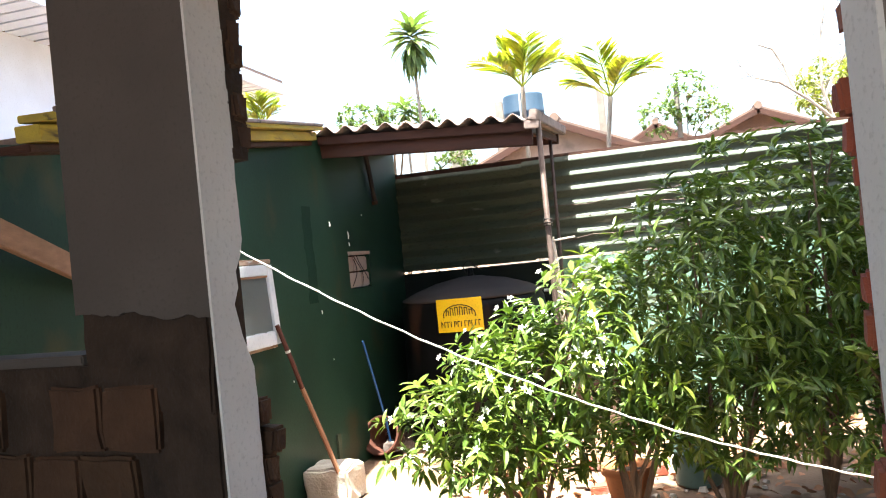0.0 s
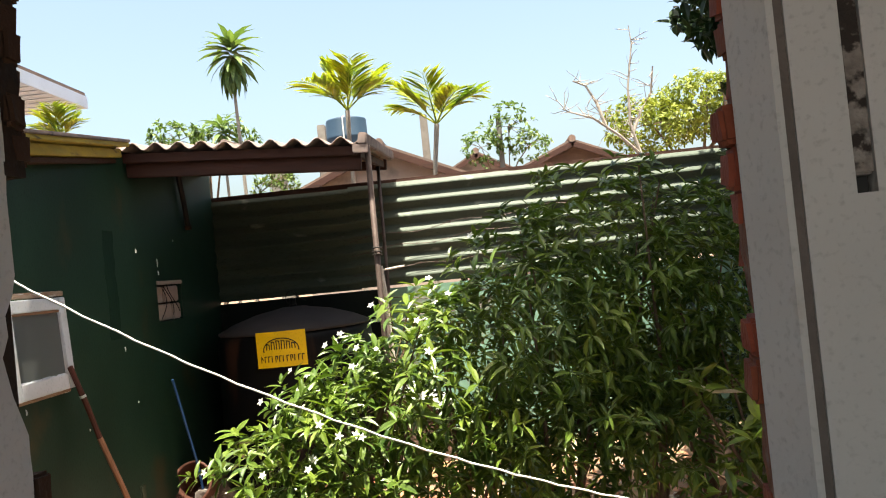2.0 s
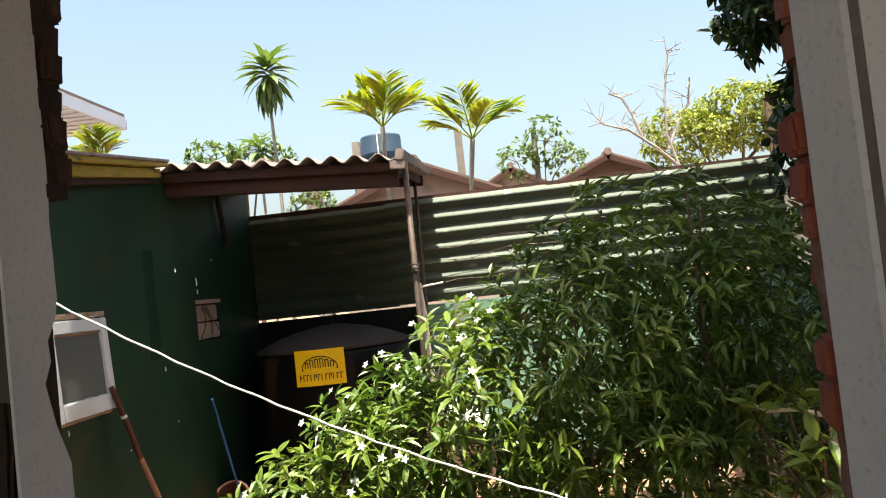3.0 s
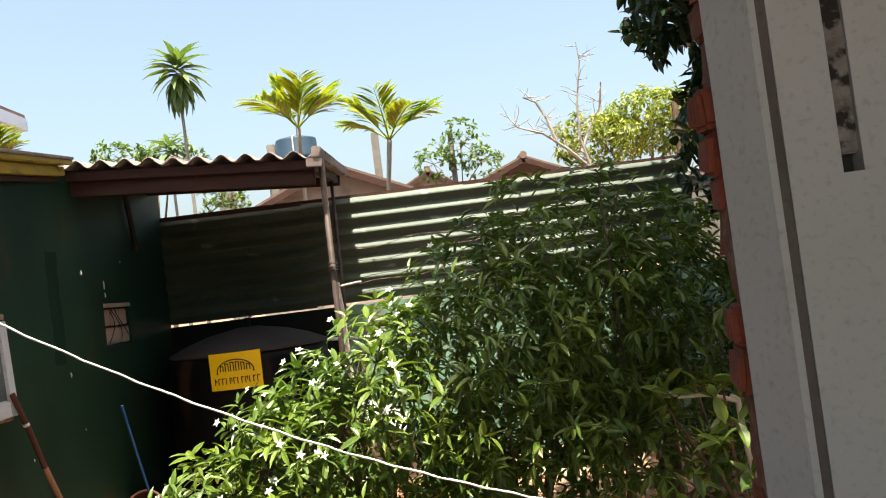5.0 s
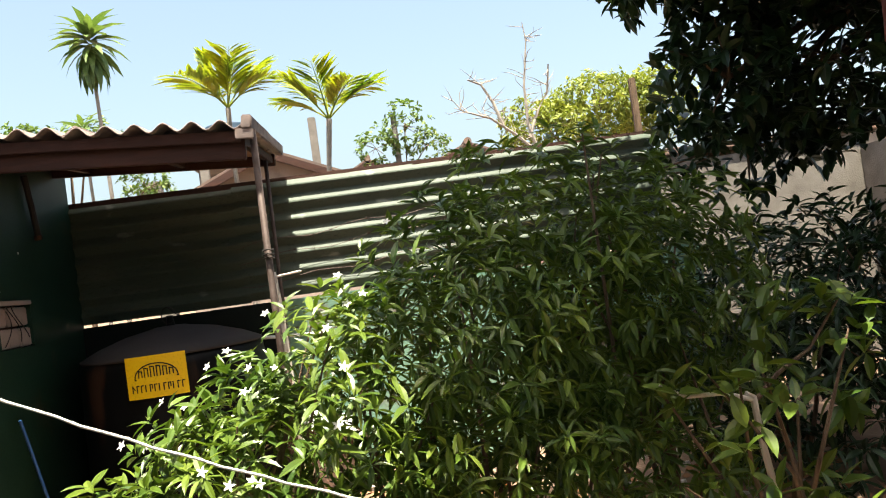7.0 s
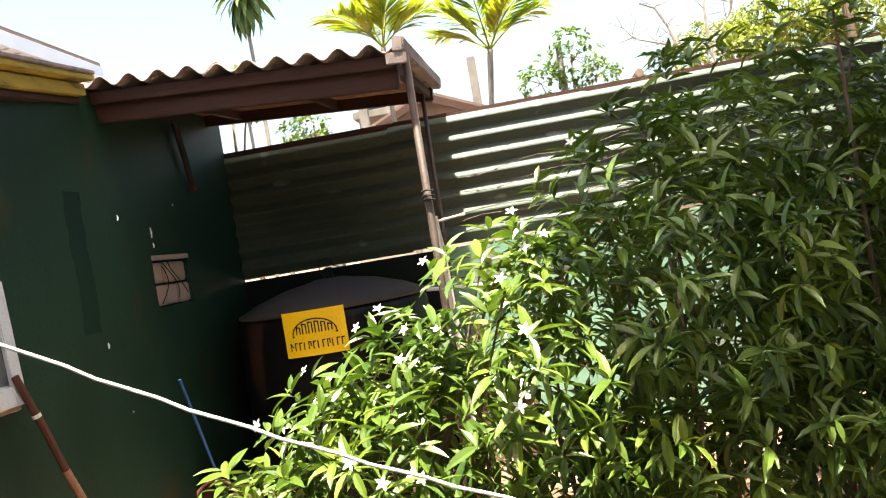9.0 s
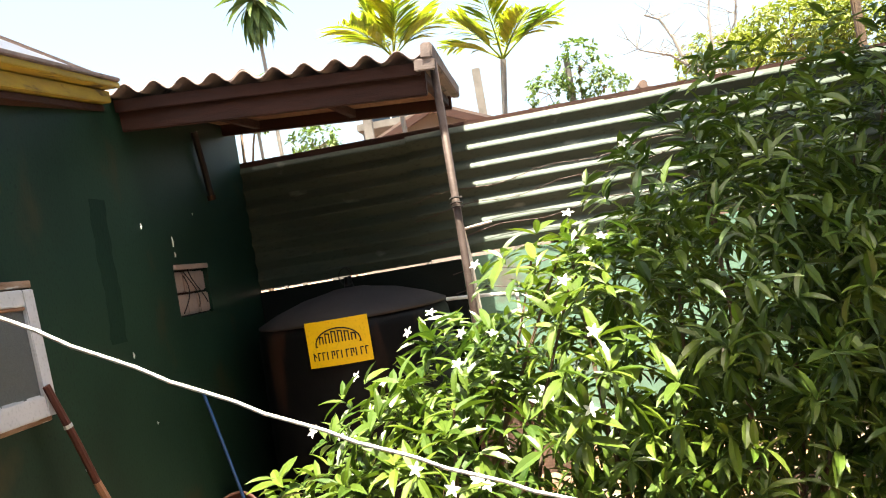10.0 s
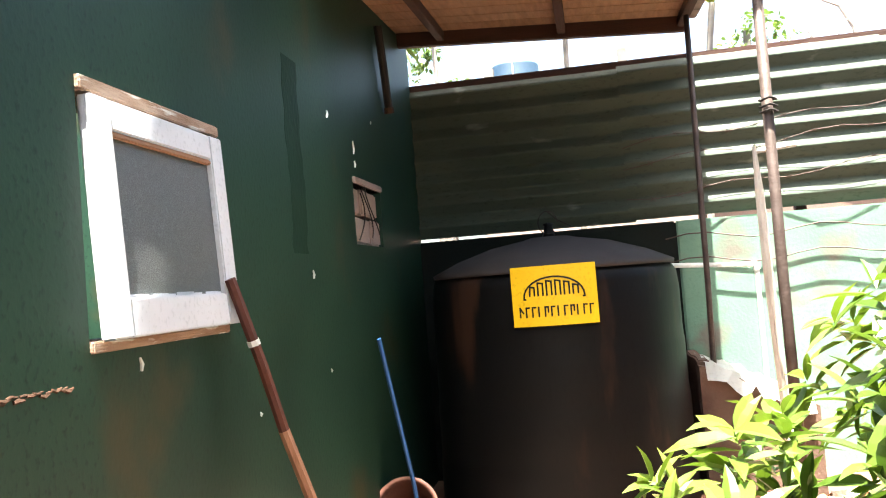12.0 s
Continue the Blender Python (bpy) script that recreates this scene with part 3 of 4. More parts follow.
part("top_board", beam_between((0.03, -1.93, 2.76), (0.43, -5.25, 2.326), 0.16, 0.028), M_YELLOW, eave)
part("fascia", beam_between((0.0, -1.93, 2.725), (0.38, -5.25, 2.29), 0.10, 0.06), M_YELLOW, eave)
part("under_board", beam_between((-.06, -1.93, 2.66), (0.31, -5.25, 2.226), 0.14, 0.03), M_BEAM, eave)
part("edge_strip", beam_between((0.115, -1.95, 2.775), (0.51, -5.25, 2.341), 0.03, 0.02), M_ASBESTOS, eave)
plank = empty("leaning_plank", "bare brown plank propped against the green wall", "plank")
part("board", beam_between((0.24, -5.28, 1.98), (0.05, -4.55, 1.80), 0.03, 0.10), M_TIMBER, plank)

# ---- lean-to roof over the tank ----
lean = empty("lean_to_roof", "weathered corrugated cement roof on brown timber beams", "roof", kind="structure")
SHEET = Matrix.Translation((-0.06, -1.86, 2.745)) @ Matrix.Rotation(radians(4.0), 4, "Y") @ Matrix.Rotation(radians(3.5), 4, "X")
for k, (x0, w) in enumerate(((-.16, 0.96), (0.72, 1.04))):
    ob = part("roof_sheet", corrugated(1.85, w, 0.16, 0.05, 0.008), M_ASBESTOS, lean, smooth=True)
    ob.matrix_world = SHEET @ Matrix.Translation((x0 + w, 0, 0.009 * (1 - k))) @ Matrix.Rotation(radians(90), 4, "Z")
part("front_beam", box((0.0, 0.10, -0.20), (1.72, 0.15, -0.035), .005, m=SHEET), M_BEAM, lean)
part("fascia", box((0.0, 0.06, -0.10), (1.70, 0.085, -0.035), .004, m=SHEET), M_BEAM, lean)
part("back_beam", box((0.0, 1.62, -0.12), (1.72, 1.68, -0.03), .005, m=SHEET), M_BEAM, lean)
for x in (0.3, 1.0, 1.66):
    part("rafter", box((x, 0.15, -0.10), (x + .045, 1.62, -0.045), .004, m=SHEET), M_BEAM, lean)
for i in range(9):
    part("ceiling_plank", box((0.02, 0.17 + 0.16 * i, -0.044), (1.70, 0.323 + 0.16 * i, -0.032), .003, m=SHEET), M_TIMBER, lean)
part("end_flashing", rough_box((1.72, -0.01, -0.035), (1.78, 1.72, 0.045), 0.006, 4, 5), M_ASBESTOS, lean, "pale cement edge capping")
part("torn_edge", box((1.68, -0.005, -0.09), (1.785, 0.02, -0.03), .006, m=SHEET), M_ASBESTOS, lean)
for o in lean.children:
    if o.name.startswith("end_flashing"):
        o.matrix_world = SHEET

post = empty("roof_post", "rusty grey pipe post with wire ties", "post")
part("pipe", tube([(1.70, -1.77, G), (1.695, -1.77, 1.2), (1.70, -1.765, 2.60)], 0.020, 12), M_POLE, post, smooth=True)
for z in (1.84, 1.86, 1.885):
    part("tie", tube([(1.70 + .03 * math.cos(a), -1.77 + .03 * math.sin(a), z + .004 * math.sin(3 * a)) for a in [q * math.tau / 12 for q in range(13)]], 0.005, 5), M_WIRE, post, "black wire tie")
post2 = empty("roof_post", "thin rusty pipe post", "post")
part("pipe", tube([(1.58, -0.5, G), (1.60, -0.5, 1.2), (1.615, -0.5, 2.66)], 0.015, 10), M_POLE, post2, smooth=True)
stick = empty("wooden_stake", "pale weathered wooden stake with torn top", "stake")
part("shaft", tube([(1.735, -1.5, G), (1.70, -1.5, 1.2), (1.695, -1.5, 1.55), (1.69, -1.5, 1.76)], [.02, .02, .018, .007], 7), M_PALEWOOD, stick)
part("cross_piece", tube([(1.69, -1.5, 1.73), (1.85, -1.49, 1.745)], 0.008, 6), M_PALEWOOD, stick)

# ---- fence ----
fence = tagged(new("wall_fence"), "green corrugated metal fence with horizontal ribs on a mint wall", "fence", kind="structure")
for k, (x0, x1) in enumerate(((-0.8, 1.30), (1.26, 2.72), (2.68, 4.75))):
    ob = part("sheet", ribbed(x1 - x0, 0.945, 0.135, 0.040, 0.003), M_FENCE, fence)
    ob.matrix_world = Matrix.Translation((x0, 0.024 - 0.004 * (k % 2), 1.59)) @ Matrix.Rotation(radians(90), 4, "X") @ Matrix.Rotation(radians(0.3 * (k - 1)), 4, "Z")
part("top_rail", box((-0.8, 0.03, 2.46), (4.75, 0.07, 2.545), .004), M_BEAM, fence)
# stretch under the lean-to, its shade painted as a dark colour
part("dark_wall", box((-0.8, 0.0, 0), (1.52, 0.12, 1.565), .01), M_SHADEWALL, fence, "block wall with the lean-to's shade put into its dark colour")
part("mint_wall", box((1.52, -0.004, 0), (5.0, 0.12, 1.565), .01), M_MINT, fence, "mint painted block wall with grey stains")
for x in (-0.3, 2.2, 4.6):
    part("fence_post", box((x, 0.07, 0.1), (x + .06, 0.13, 2.5), .004), M_BEAM, fence)
for z in (1.70, 1.90, 2.02):
    pts = [(1.25 + .15 * i, -0.06 - .02 * math.sin(i), z + .02 * math.sin(i * 1.3 + z * 9) + .012 * i) for i in range(14)]
    w = empty("barbed_wire", "rusty barbed wire strung along the fence", "wire", group="fence wires")
    part("strand", tube(pts, 0.003, 5), M_POLE, w)
    bm = bmesh.new()
    for p in pts[1:-1]:
        for a in (0.6, 2.3):
            q = Vector((math.cos(a), -.3, math.sin(a))) * .02
            tube([Vector(p) - q, Vector(p) + q], 0.002, 4, bm)
    tagged(part("barbs", bm, M_POLE, w), kind="stuff")
for z in (1.32, 1.46):
    w = empty("barbed_wire", "rusty barbed wire strung along the mint wall", "wire", group="fence wires")
    part("strand", tube([(1.45 + .12 * i, -0.05, z + .025 * math.sin(i * 1.1)) for i in range(14)], 0.004, 5), M_POLE, w)

# ---- black water tank ----
tank = empty("water_tank", "large black plastic water tank with dusty domed lid", "water tank", pose(0.81, -0.60, G))
R = 0.615
prof = [(R + .035, 0.0), (R + .04, 0.02)]
for i in range(4):
    z = 0.08 + i * 0.27
    prof += [(R + .035 - .006 * i, z), (R + .035 - .006 * i, z + .2), (R + .031 - .006 * i, z + .225), (R + .030 - .006 * i, z + .25)]
prof += [(R + .008, 1.17), (R - .01, 1.20), (R - 0.03, 1.212)]
part("body", lathe(prof, 64), M_TANK, tank, "black ribbed plastic body", smooth=True)
part("lid", lathe([(R + .004, 1.205), (R + .006, 1.225), (R * .8, 1.285), (R * .5, 1.345), (R * .22, 1.375), (.10, 1.385), (.02, 1.388)], 64), M_LID, tank, "dusty grey-black cone lid", smooth=True)
part("lid_knob", lathe([(.035, 1.385), (.03, 1.40), (.022, 1.44), (.03, 1.455), (.01, 1.46)], 16), M_TANK, tank, smooth=True)
part("lid_wire", tube([(.0 + .05 * math.cos(a), -.03, 1.46 + .06 * math.sin(a)) for a in [q * math.tau / 14 for q in range(13)]], .0035, 5), M_WIRE, tank, "thin bent wire loop")
part("lid_wire", tube([(.0, -.03, 1.52), (.05, -.05, 1.47), (.12, -.06, 1.43)], .003, 5), M_WIRE, tank)
sign = empty("tank_sign", "yellow sign plate with black lettering bars and arch", "sign", Matrix.Translation((0.81 + .03, -0.60, 0)) )


def on_tank(x, z, dx, dz, out=0.0, rows=1):
    """A thin plate bent round the tank, centred at x metres round its face."""
    bm = bmesh.new()
    n = max(2, int(dx / 0.03))
    r = R + 0.043 + out
    rings = []
    for i in range(n + 1):
        a = (x - dx / 2 + dx * i / n) / r
        rings.append([bm.verts.new((q * math.sin(a), -q * math.cos(a), zz)) for q in (r, r - .003) for zz in (z - dz / 2, z + dz / 2)])
    for a, b in zip(rings, rings[1:]):
        bm.faces.new((a[0], b[0], b[1], a[1]))
        bm.faces.new((a[2], a[3], b[3], b[2]))
        bm.faces.new((a[1], b[1], b[3], a[3]))
        bm.faces.new((a[0], a[2], b[2], b[0]))
    for q in (rings[0], rings[-1]):
        bm.faces.new((q[0], q[1], q[3], q[2]))
    bmesh.ops.recalc_face_normals(bm, faces=bm.faces)
    return bm


SX, SZ = 0.0, 1.216
part("plate", on_tank(SX, SZ, 0.385, 0.268), M_SIGNY, sign)


def stroke(pts, width):
    """Black strokes on the sign from (x, z) runs in plate units."""
    bm = bmesh.new()
    r = R + 0.0455
    for (x0, z0), (x1, z1) in zip(pts, pts[1:]):
        d = Vector((x1 - x0, z1 - z0)).normalized() * width / 2
        n = Vector((-d.y, d.x))
        q = []
        for x, z in ((x0 - d.x + n.x, z0 - d.y + n.y), (x0 - d.x - n.x, z0 - d.y - n.y), (x1 + d.x - n.x, z1 + d.y - n.y), (x1 + d.x + n.x, z1 + d.y + n.y)):
            a = (SX + x) / r
            q.append(bm.verts.new((r * math.sin(a), -r * math.cos(a), SZ + z)))
        bm.faces.new(q)
    return bm


arch = [(-.135, -.012)] + [(.135 * math.cos(math.pi - k * math.pi / 16), -.005 + .088 * math.sin(k * math.pi / 16)) for k in range(17)] + [(.135, -.012), (-.135, -.012)]
part("arch", stroke(arch, .008), M_BLACK, sign, "black arch outline")
for k in range(6):
    x, h = -.098 + .039 * k, (.042, .058, .066, .066, .058, .042)[k]
    part("letter_bar", stroke([(x - .011, .003), (x - .011 + .004 * (k < 1), h), (x + .011, h - .004), (x + .011, .004)], .008), M_BLACK, sign, "black letter shape")
for k in range(12):
    x = -.158 + .0285 * k
    part("letter_bar", stroke([(x, -.09), (x, -.05)] + ([(x + .014, -.05)] if k % 3 else []) + ([(x + .014, -.072)] if k % 4 == 0 else []), .0075), M_BLACK, sign, "black letter shape")

# ---- loose things by the wall ----
stk = empty("leaning_stick", "long worn wooden stick, dark red at the top", "stick")
part("upper", tube([(0.05, -2.86, 1.36), (0.10, -2.80, 1.12), (0.13, -2.75, 0.93)], .016, 8), M_STICKDARK, stk, "dark red painted upper end")
part("lower", tube([(0.13, -2.75, 0.93), (0.20, -2.67, 0.62), (0.31, -2.56, G + .01)], .017, 8), M_STICK, stk)
part("band", tube([(0.085, -2.818, 1.19), (0.088, -2.814, 1.175)], .0185, 8), M_PVC, stk, "pale tape band")
mop = empty("mop", "blue-handled mop standing in a terracotta basin", "mop")
part("handle", tube([(0.09, -1.50, 1.09), (0.16, -1.34, 0.42), (0.17, -1.31, 0.24)], .010, 8), M_BLUE, mop)
part("head", rough_box((0.12, -1.36, 0.15), (0.25, -1.24, 0.24), 0.02, 4, 2), M_GROOVE, mop, "grey mop head")
basin = empty("basin", "round terracotta-coloured plastic basin", "basin", pose(0.16, -1.17, G + .085, 65, 0, -10))
part("bowl", lathe([(.09, 0), (.13, .12), (.155, .24), (.165, .245), (.165, .255), (.145, .25), (.12, .12), (.08, .02)], 32), M_RUST, basin, smooth=True)
blk = empty("concrete_block", "sunlit rough concrete block at the wall's foot", "block")
part("block", rough_box((0.01, -2.62, G - .02), (0.33, -2.30, 0.36), 0.018, 5, 6, .02), M_CONC, blk)
for k, (x, y, a) in enumerate(((0.55, -1.62, 20), (0.48, -1.55, -35), (0.42, -1.70, 10))):
    oc = empty("pipe_offcut", "white plastic pipe offcut on the ground", "pipe", pose(x, y, G + .02, 0, 0, a), group="pipe offcuts")
    part("pipe", tube([(-.14, 0, 0), (.14, 0, .005)], .013, 8), M_PVC, oc)
sup = empty("supply_pipe", "white plastic water pipe with elbow joining the tank", "pipe")
part("run", tube([(1.40, -0.30, 1.31), (1.86, -0.30, 1.28)], .013, 10), M_PVC, sup)
part("elbow", tube([(1.84, -0.30, 1.28), (1.875, -0.30, 1.283), (1.885, -0.30, 1.25)], .018, 10), M_PVC, sup)
part("drop", tube([(1.885, -0.30, 1.27), (1.885, -0.30, G)], .013, 10), M_PVC, sup)
slab = empty("broken_cistern", "brown broken masonry box with pale rubble on top", "masonry")
bm = bmesh.new()
for k in range(10):
    xa, xb = 1.50 + .055 * k, 1.50 + .055 * (k + 1)
    za, zb = (.80 - .42 * (x - 1.50) + .02 * noise.noise(Vector((x * 17, 0, 2))) for x in (xa, xb))
    q = [bm.verts.new(v) for v in ((xa, -.66, G - .02), (xb, -.66, G - .02), (xb, -.66, zb), (xa, -.66, za), (xa, -.60, G - .02), (xb, -.60, G - .02), (xb, -.60, zb), (xa, -.60, za))]
    for f in ((0, 1, 2, 3), (7, 6, 5, 4), (3, 2, 6, 7)) + (((0, 3, 7, 4),) if k == 0 else ()) + (((1, 5, 6, 2),) if k == 9 else ()):
        bm.faces.new([q[i] for i in f])
bmesh.ops.remove_doubles(bm, verts=bm.verts, dist=.0005)
part("front", bm, M_CISTERN, slab)
part("side", rough_box((1.50, -0.60, G - .02), (1.56, -0.06, 0.82), 0.01, 5, 12), M_CISTERN, slab)
crumple = bmesh.new()
grid = [[crumple.verts.new((1.53 + .045 * i, -.70 + .05 * j, .83 - .42 * (.03 + .045 * i) + .05 * noise.noise(Vector((i * .9, j * .9, 4))) - (.09 + .05 * noise.noise(Vector((i * 1.3, 7, 1))) if j == 0 else 0))) for j in range(10)] for i in range(12)]
for ga, gb in zip(grid, grid[1:]):
    for j in range(9):
        crumple.faces.new((ga[j], gb[j], gb[j + 1], ga[j + 1]))
bmesh.ops.solidify(crumple, geom=crumple.faces[:], thickness=.006)
part("rubble", crumple, M_PVC, slab, "pale crumpled sheet")

pot = empty("clay_pot", "orange clay flower pot beneath the shrub", "pot", pose(2.15, -2.75, G))
part("pot_body", lathe([(.09, 0), (.10, .01), (.14, .2), (.155, .205), (.16, .25), (.14, .25), (.125, .2), (.09, .03)], 28), M_RUST2, pot, smooth=True)
part("soil", lathe([(.12, .19), (.12, .205), (.05, .215)], 20), M_MORTAR, pot, "dry dark soil")
jar = empty("plastic_drum", "dull grey-green plastic drum behind the shrub", "drum", pose(2.55, -2.3, G))
part("drum_body", lathe([(.13, 0), (.14, .02), (.14, .2), (.145, .21), (.14, .22), (.14, .46), (.12, .5), (.06, .52)], 28), M_DRUM, jar, smooth=True)
part("cap", lathe([(.055, .52), (.055, .545), (.02, .55)], 16), M_DRUM, jar)

# clothes line
line = empty("clothes_line", "white cord strung across the yard", "cord")
pts = []
for i in range(61):
    x = 3.35 * i / 60
    pts.append((x, -4.70 + 0.25 * x, 2.383 - 0.859 * x + 0.109 * x * x - 0.0048 * x ** 3 + .003 * math.sin(i * 2.1)))
part("cord", tube(pts, 0.0042, 7), M_ROPE, line, smooth=True)
part("hook", tube([(-.02, -4.70, 2.383), (.03, -4.69, 2.37), (.035, -4.69, 2.40)], .006, 6), M_WIRE, line)

# ---- plants ----
LEAF = leaf_shape(0.132, droop=0.2)
BLOBS = [((1.35, -3.55, .80), (.42, .38, .32)), ((1.75, -3.55, .95), (.48, .45, .48)), ((2.15, -3.45, 1.10), (.55, .5, .58)), ((2.6, -3.2, 1.25), (.6, .6, .70)),
         ((3.1, -2.85, 1.4), (.65, .65, .82)), ((3.6, -2.7, 1.35), (.6, .6, .75)), ((3.25, -3.1, 1.3), (.5, .4, .4)), ((1.62, -3.75, .72), (.38, .3, .26)), ((2.7, -3.4, .85), (.55, .45, .38)), ((1.55, -3.5, 1.14), (.30, .3, .2)), ((1.80, -3.42, 1.30), (.24, .26, .2)), ((3.3, -3.3, .7), (.5, .35, .28))]


def shrub(name, label, blobs, count, size, material, roots, leaf=LEAF, singles=0, flowers=0, per=9, trunk=M_BARK, lift=.35):
    s = empty(name, label, "shrub")
    poses, tips = whorls(blobs, count, per, size, lift)
    for k in range(singles):
        if k == 0:
            first = scatter("leaf", leaf, [Matrix()], material)
            ob = first
        else:
            ob = new("leaf", first.data)
        ob.parent = s
        ob.matrix_basis = poses[k]
    f = scatter("foliage", leaf, poses[singles:], material)
    f.parent = s
    tagged(f, kind="stuff")
    for root in roots:
        near = sorted(tips, key=lambda t: (t[0].xy - Vector(root[:2])).length)[: max(6, len(tips) // len(roots))]
        p0 = Vector(root)
        stems = bmesh.new()
        for p, up in random.sample(near, min(9, len(near))):
            mid = p0.lerp(p, .5) + Vector((rnd(-.12, .12), rnd(-.12, .12), .1))
            q = p0.lerp(mid, .5) + Vector((rnd(-.04, .04), rnd(-.04, .04), .05))
            tube([p0, q, mid, p], [.016, .013, .009, .004], 6, stems)
        part("branch", stems, trunk, s)
        part("stem", tube([p0 - Vector((0, 0, .05)), p0 + Vector((.01, .01, .12)), p0 + Vector((0, .02, .3))], [.028, .024, .014], 8), trunk, s)
    if flowers:
        petal = leaf_shape(.24, .02, .1, 2)
        front = sorted(tips, key=lambda t: t[0].y - t[0].z * .8 + t[0].x * .35)[: flowers * 3]
        for p, up in random.sample(front, flowers):
            ps = [aim((0, 0, 0), (math.cos(a), math.sin(a), .25), .021) for a in [q * math.tau / 5 for q in range(5)]]
            fl = scatter("flower", petal, ps, M_PETAL)
            fl.parent = s
            fl.matrix_basis = Matrix.Translation(p + up * .03) @ (up + Vector((0, -.7, 0))).to_track_quat("Z", "Y").to_matrix().to_4x4()
            tagged(fl, "white five-petalled flower")
    return s


random.seed(4)
shrub("flowering_shrub", "big leafy green shrub with small white flowers", BLOBS, 1950, .098, M_LEAF,
      [(1.7, -3.45, G), (2.2, -3.3, G), (2.7, -3.1, G), (3.2, -2.9, G), (3.5, -3.0, G)], singles=260, flowers=30)
shrub("young_shrub", "sparse young shrub with bent pale stems", [((3.45, -3.75, .95), (.28, .22, .25)), ((3.95, -3.6, 1.15), (.3, .25, .35)), ((3.7, -3.7, .6), (.4, .25, .2))], 46, .12, M_LEAF,
      [(3.75, -3.6, G)], singles=60, per=6, leaf=leaf_shape(.2))
# put in as dark backing, with the shade in its leaf colour
shrub("shaded_shrub", "dense shrub under a tree, shade put into its dark leaf colour", [((4.7, -1.7, 1.0), (.9, .7, .85)), ((4.5, -2.6, .75), (.6, .5, .6)), ((5.6, -2.2, 1.1), (1.0, .8, .85)), ((6.4, -2.8, 1.1), (.9, .9, .9)), ((5.2, -.9, 1.0), (1.0, .6, .7))], 1100, .13, M_DARKLEAF, [(4.6, -2.0, G), (5.3, -2.5, G)])


twigs = empty("bent_twig_plant", "leggy plant with a bent pale stem", "plant")
part("stem", tube([(3.72, -3.6, G - .02), (3.70, -3.59, .5), (3.67, -3.57, .8), (3.66, -3.57, .98), (3.63, -3.58, 1.0)], [.018, .016, .014, .014, .010], 8), M_PALEWOOD, twigs)
part("side_stem", tube([(3.66, -3.57, .97), (3.52, -3.6, 1.02), (3.38, -3.62, 1.03), (3.28, -3.63, 1.09)], [.011, .010, .008, .004], 7), M_PALEWOOD, twigs)
part("side_stem", tube([(3.66, -3.57, .96), (3.78, -3.55, 1.05), (3.95, -3.5, 1.12), (4.1, -3.5, 1.3)], [.011, .009, .007, .004], 7), M_BARK, twigs)
part("side_stem", tube([(3.71, -3.6, .35), (3.5, -3.65, .55), (3.3, -3.7, .72)], [.009, .007, .004], 6), M_BARK, twigs)


def branch_tree(name, label, base, top, blobs, count, size, material, leaf, bark=M_BARK, radius=.09, category="tree", per=6):
    t = empty(name, label, category)
    base, top = Vector(base), Vector(top)
    part("trunk", tube([base, base.lerp(top, .35) + Vector((.06, .03, 0)), base.lerp(top, .7) - Vector((.05, 0, 0)), top], [radius, radius * .8, radius * .6, radius * .35], 10), bark, t, smooth=True)
    for c, r in blobs:
        bm = bmesh.new()
        start = base.lerp(top, rnd(.6, .95))
        tube([start, start.lerp(Vector(c), .5) + Vector((0, 0, .1)), c], [radius * .45, radius * .3, radius * .15], 7, bm)
        for _ in range(7):
            p, d = in_blob(c, r)
            tube([c, Vector(c).lerp(p, .5) + Vector((0, 0, .04)), p], [radius * .15, radius * .1, radius * .03], 5, bm)
        part("limb", bm, bark, t)
    poses, tips = whorls(blobs, count, per, size, .0)
    f = scatter("crown", leaf, poses, material)
    f.parent = t
    tagged(f, kind="stuff")
    return t


random.seed(9)
# crown parts high over the shrub are out of view, added to shade it
branch_tree("shade_tree", "dark broad-leaved tree, with unseen high crown added to shade the shrub", (6.0, -2.2, G), (5.6, -2.2, 3.4),
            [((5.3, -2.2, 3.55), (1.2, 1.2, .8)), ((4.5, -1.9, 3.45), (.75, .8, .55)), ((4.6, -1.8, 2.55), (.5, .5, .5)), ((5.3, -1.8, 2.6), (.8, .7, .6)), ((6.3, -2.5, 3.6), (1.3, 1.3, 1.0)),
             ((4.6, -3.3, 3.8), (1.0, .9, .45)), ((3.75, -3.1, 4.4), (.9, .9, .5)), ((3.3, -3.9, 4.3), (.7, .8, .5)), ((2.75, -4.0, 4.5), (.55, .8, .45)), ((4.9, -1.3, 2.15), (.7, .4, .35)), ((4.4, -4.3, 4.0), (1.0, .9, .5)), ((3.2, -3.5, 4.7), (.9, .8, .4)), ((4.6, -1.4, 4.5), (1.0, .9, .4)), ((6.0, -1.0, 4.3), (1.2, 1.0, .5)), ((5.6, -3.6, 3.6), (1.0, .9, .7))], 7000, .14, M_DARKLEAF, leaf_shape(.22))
branch_tree("leafy_tree", "yellow-green leafy tree behind the houses", (7.2, 9.5, G), (7.0, 9.5, 3.6),
            [((6.0, 9.0, 4.1), (1.0, .9, .6)), ((7.2, 9.3, 4.4), (1.2, 1.0, .75)), ((8.2, 9.2, 4.3), (1.0, .9, .8))], 1500, .12, M_YLEAF, leaf_shape(.22))
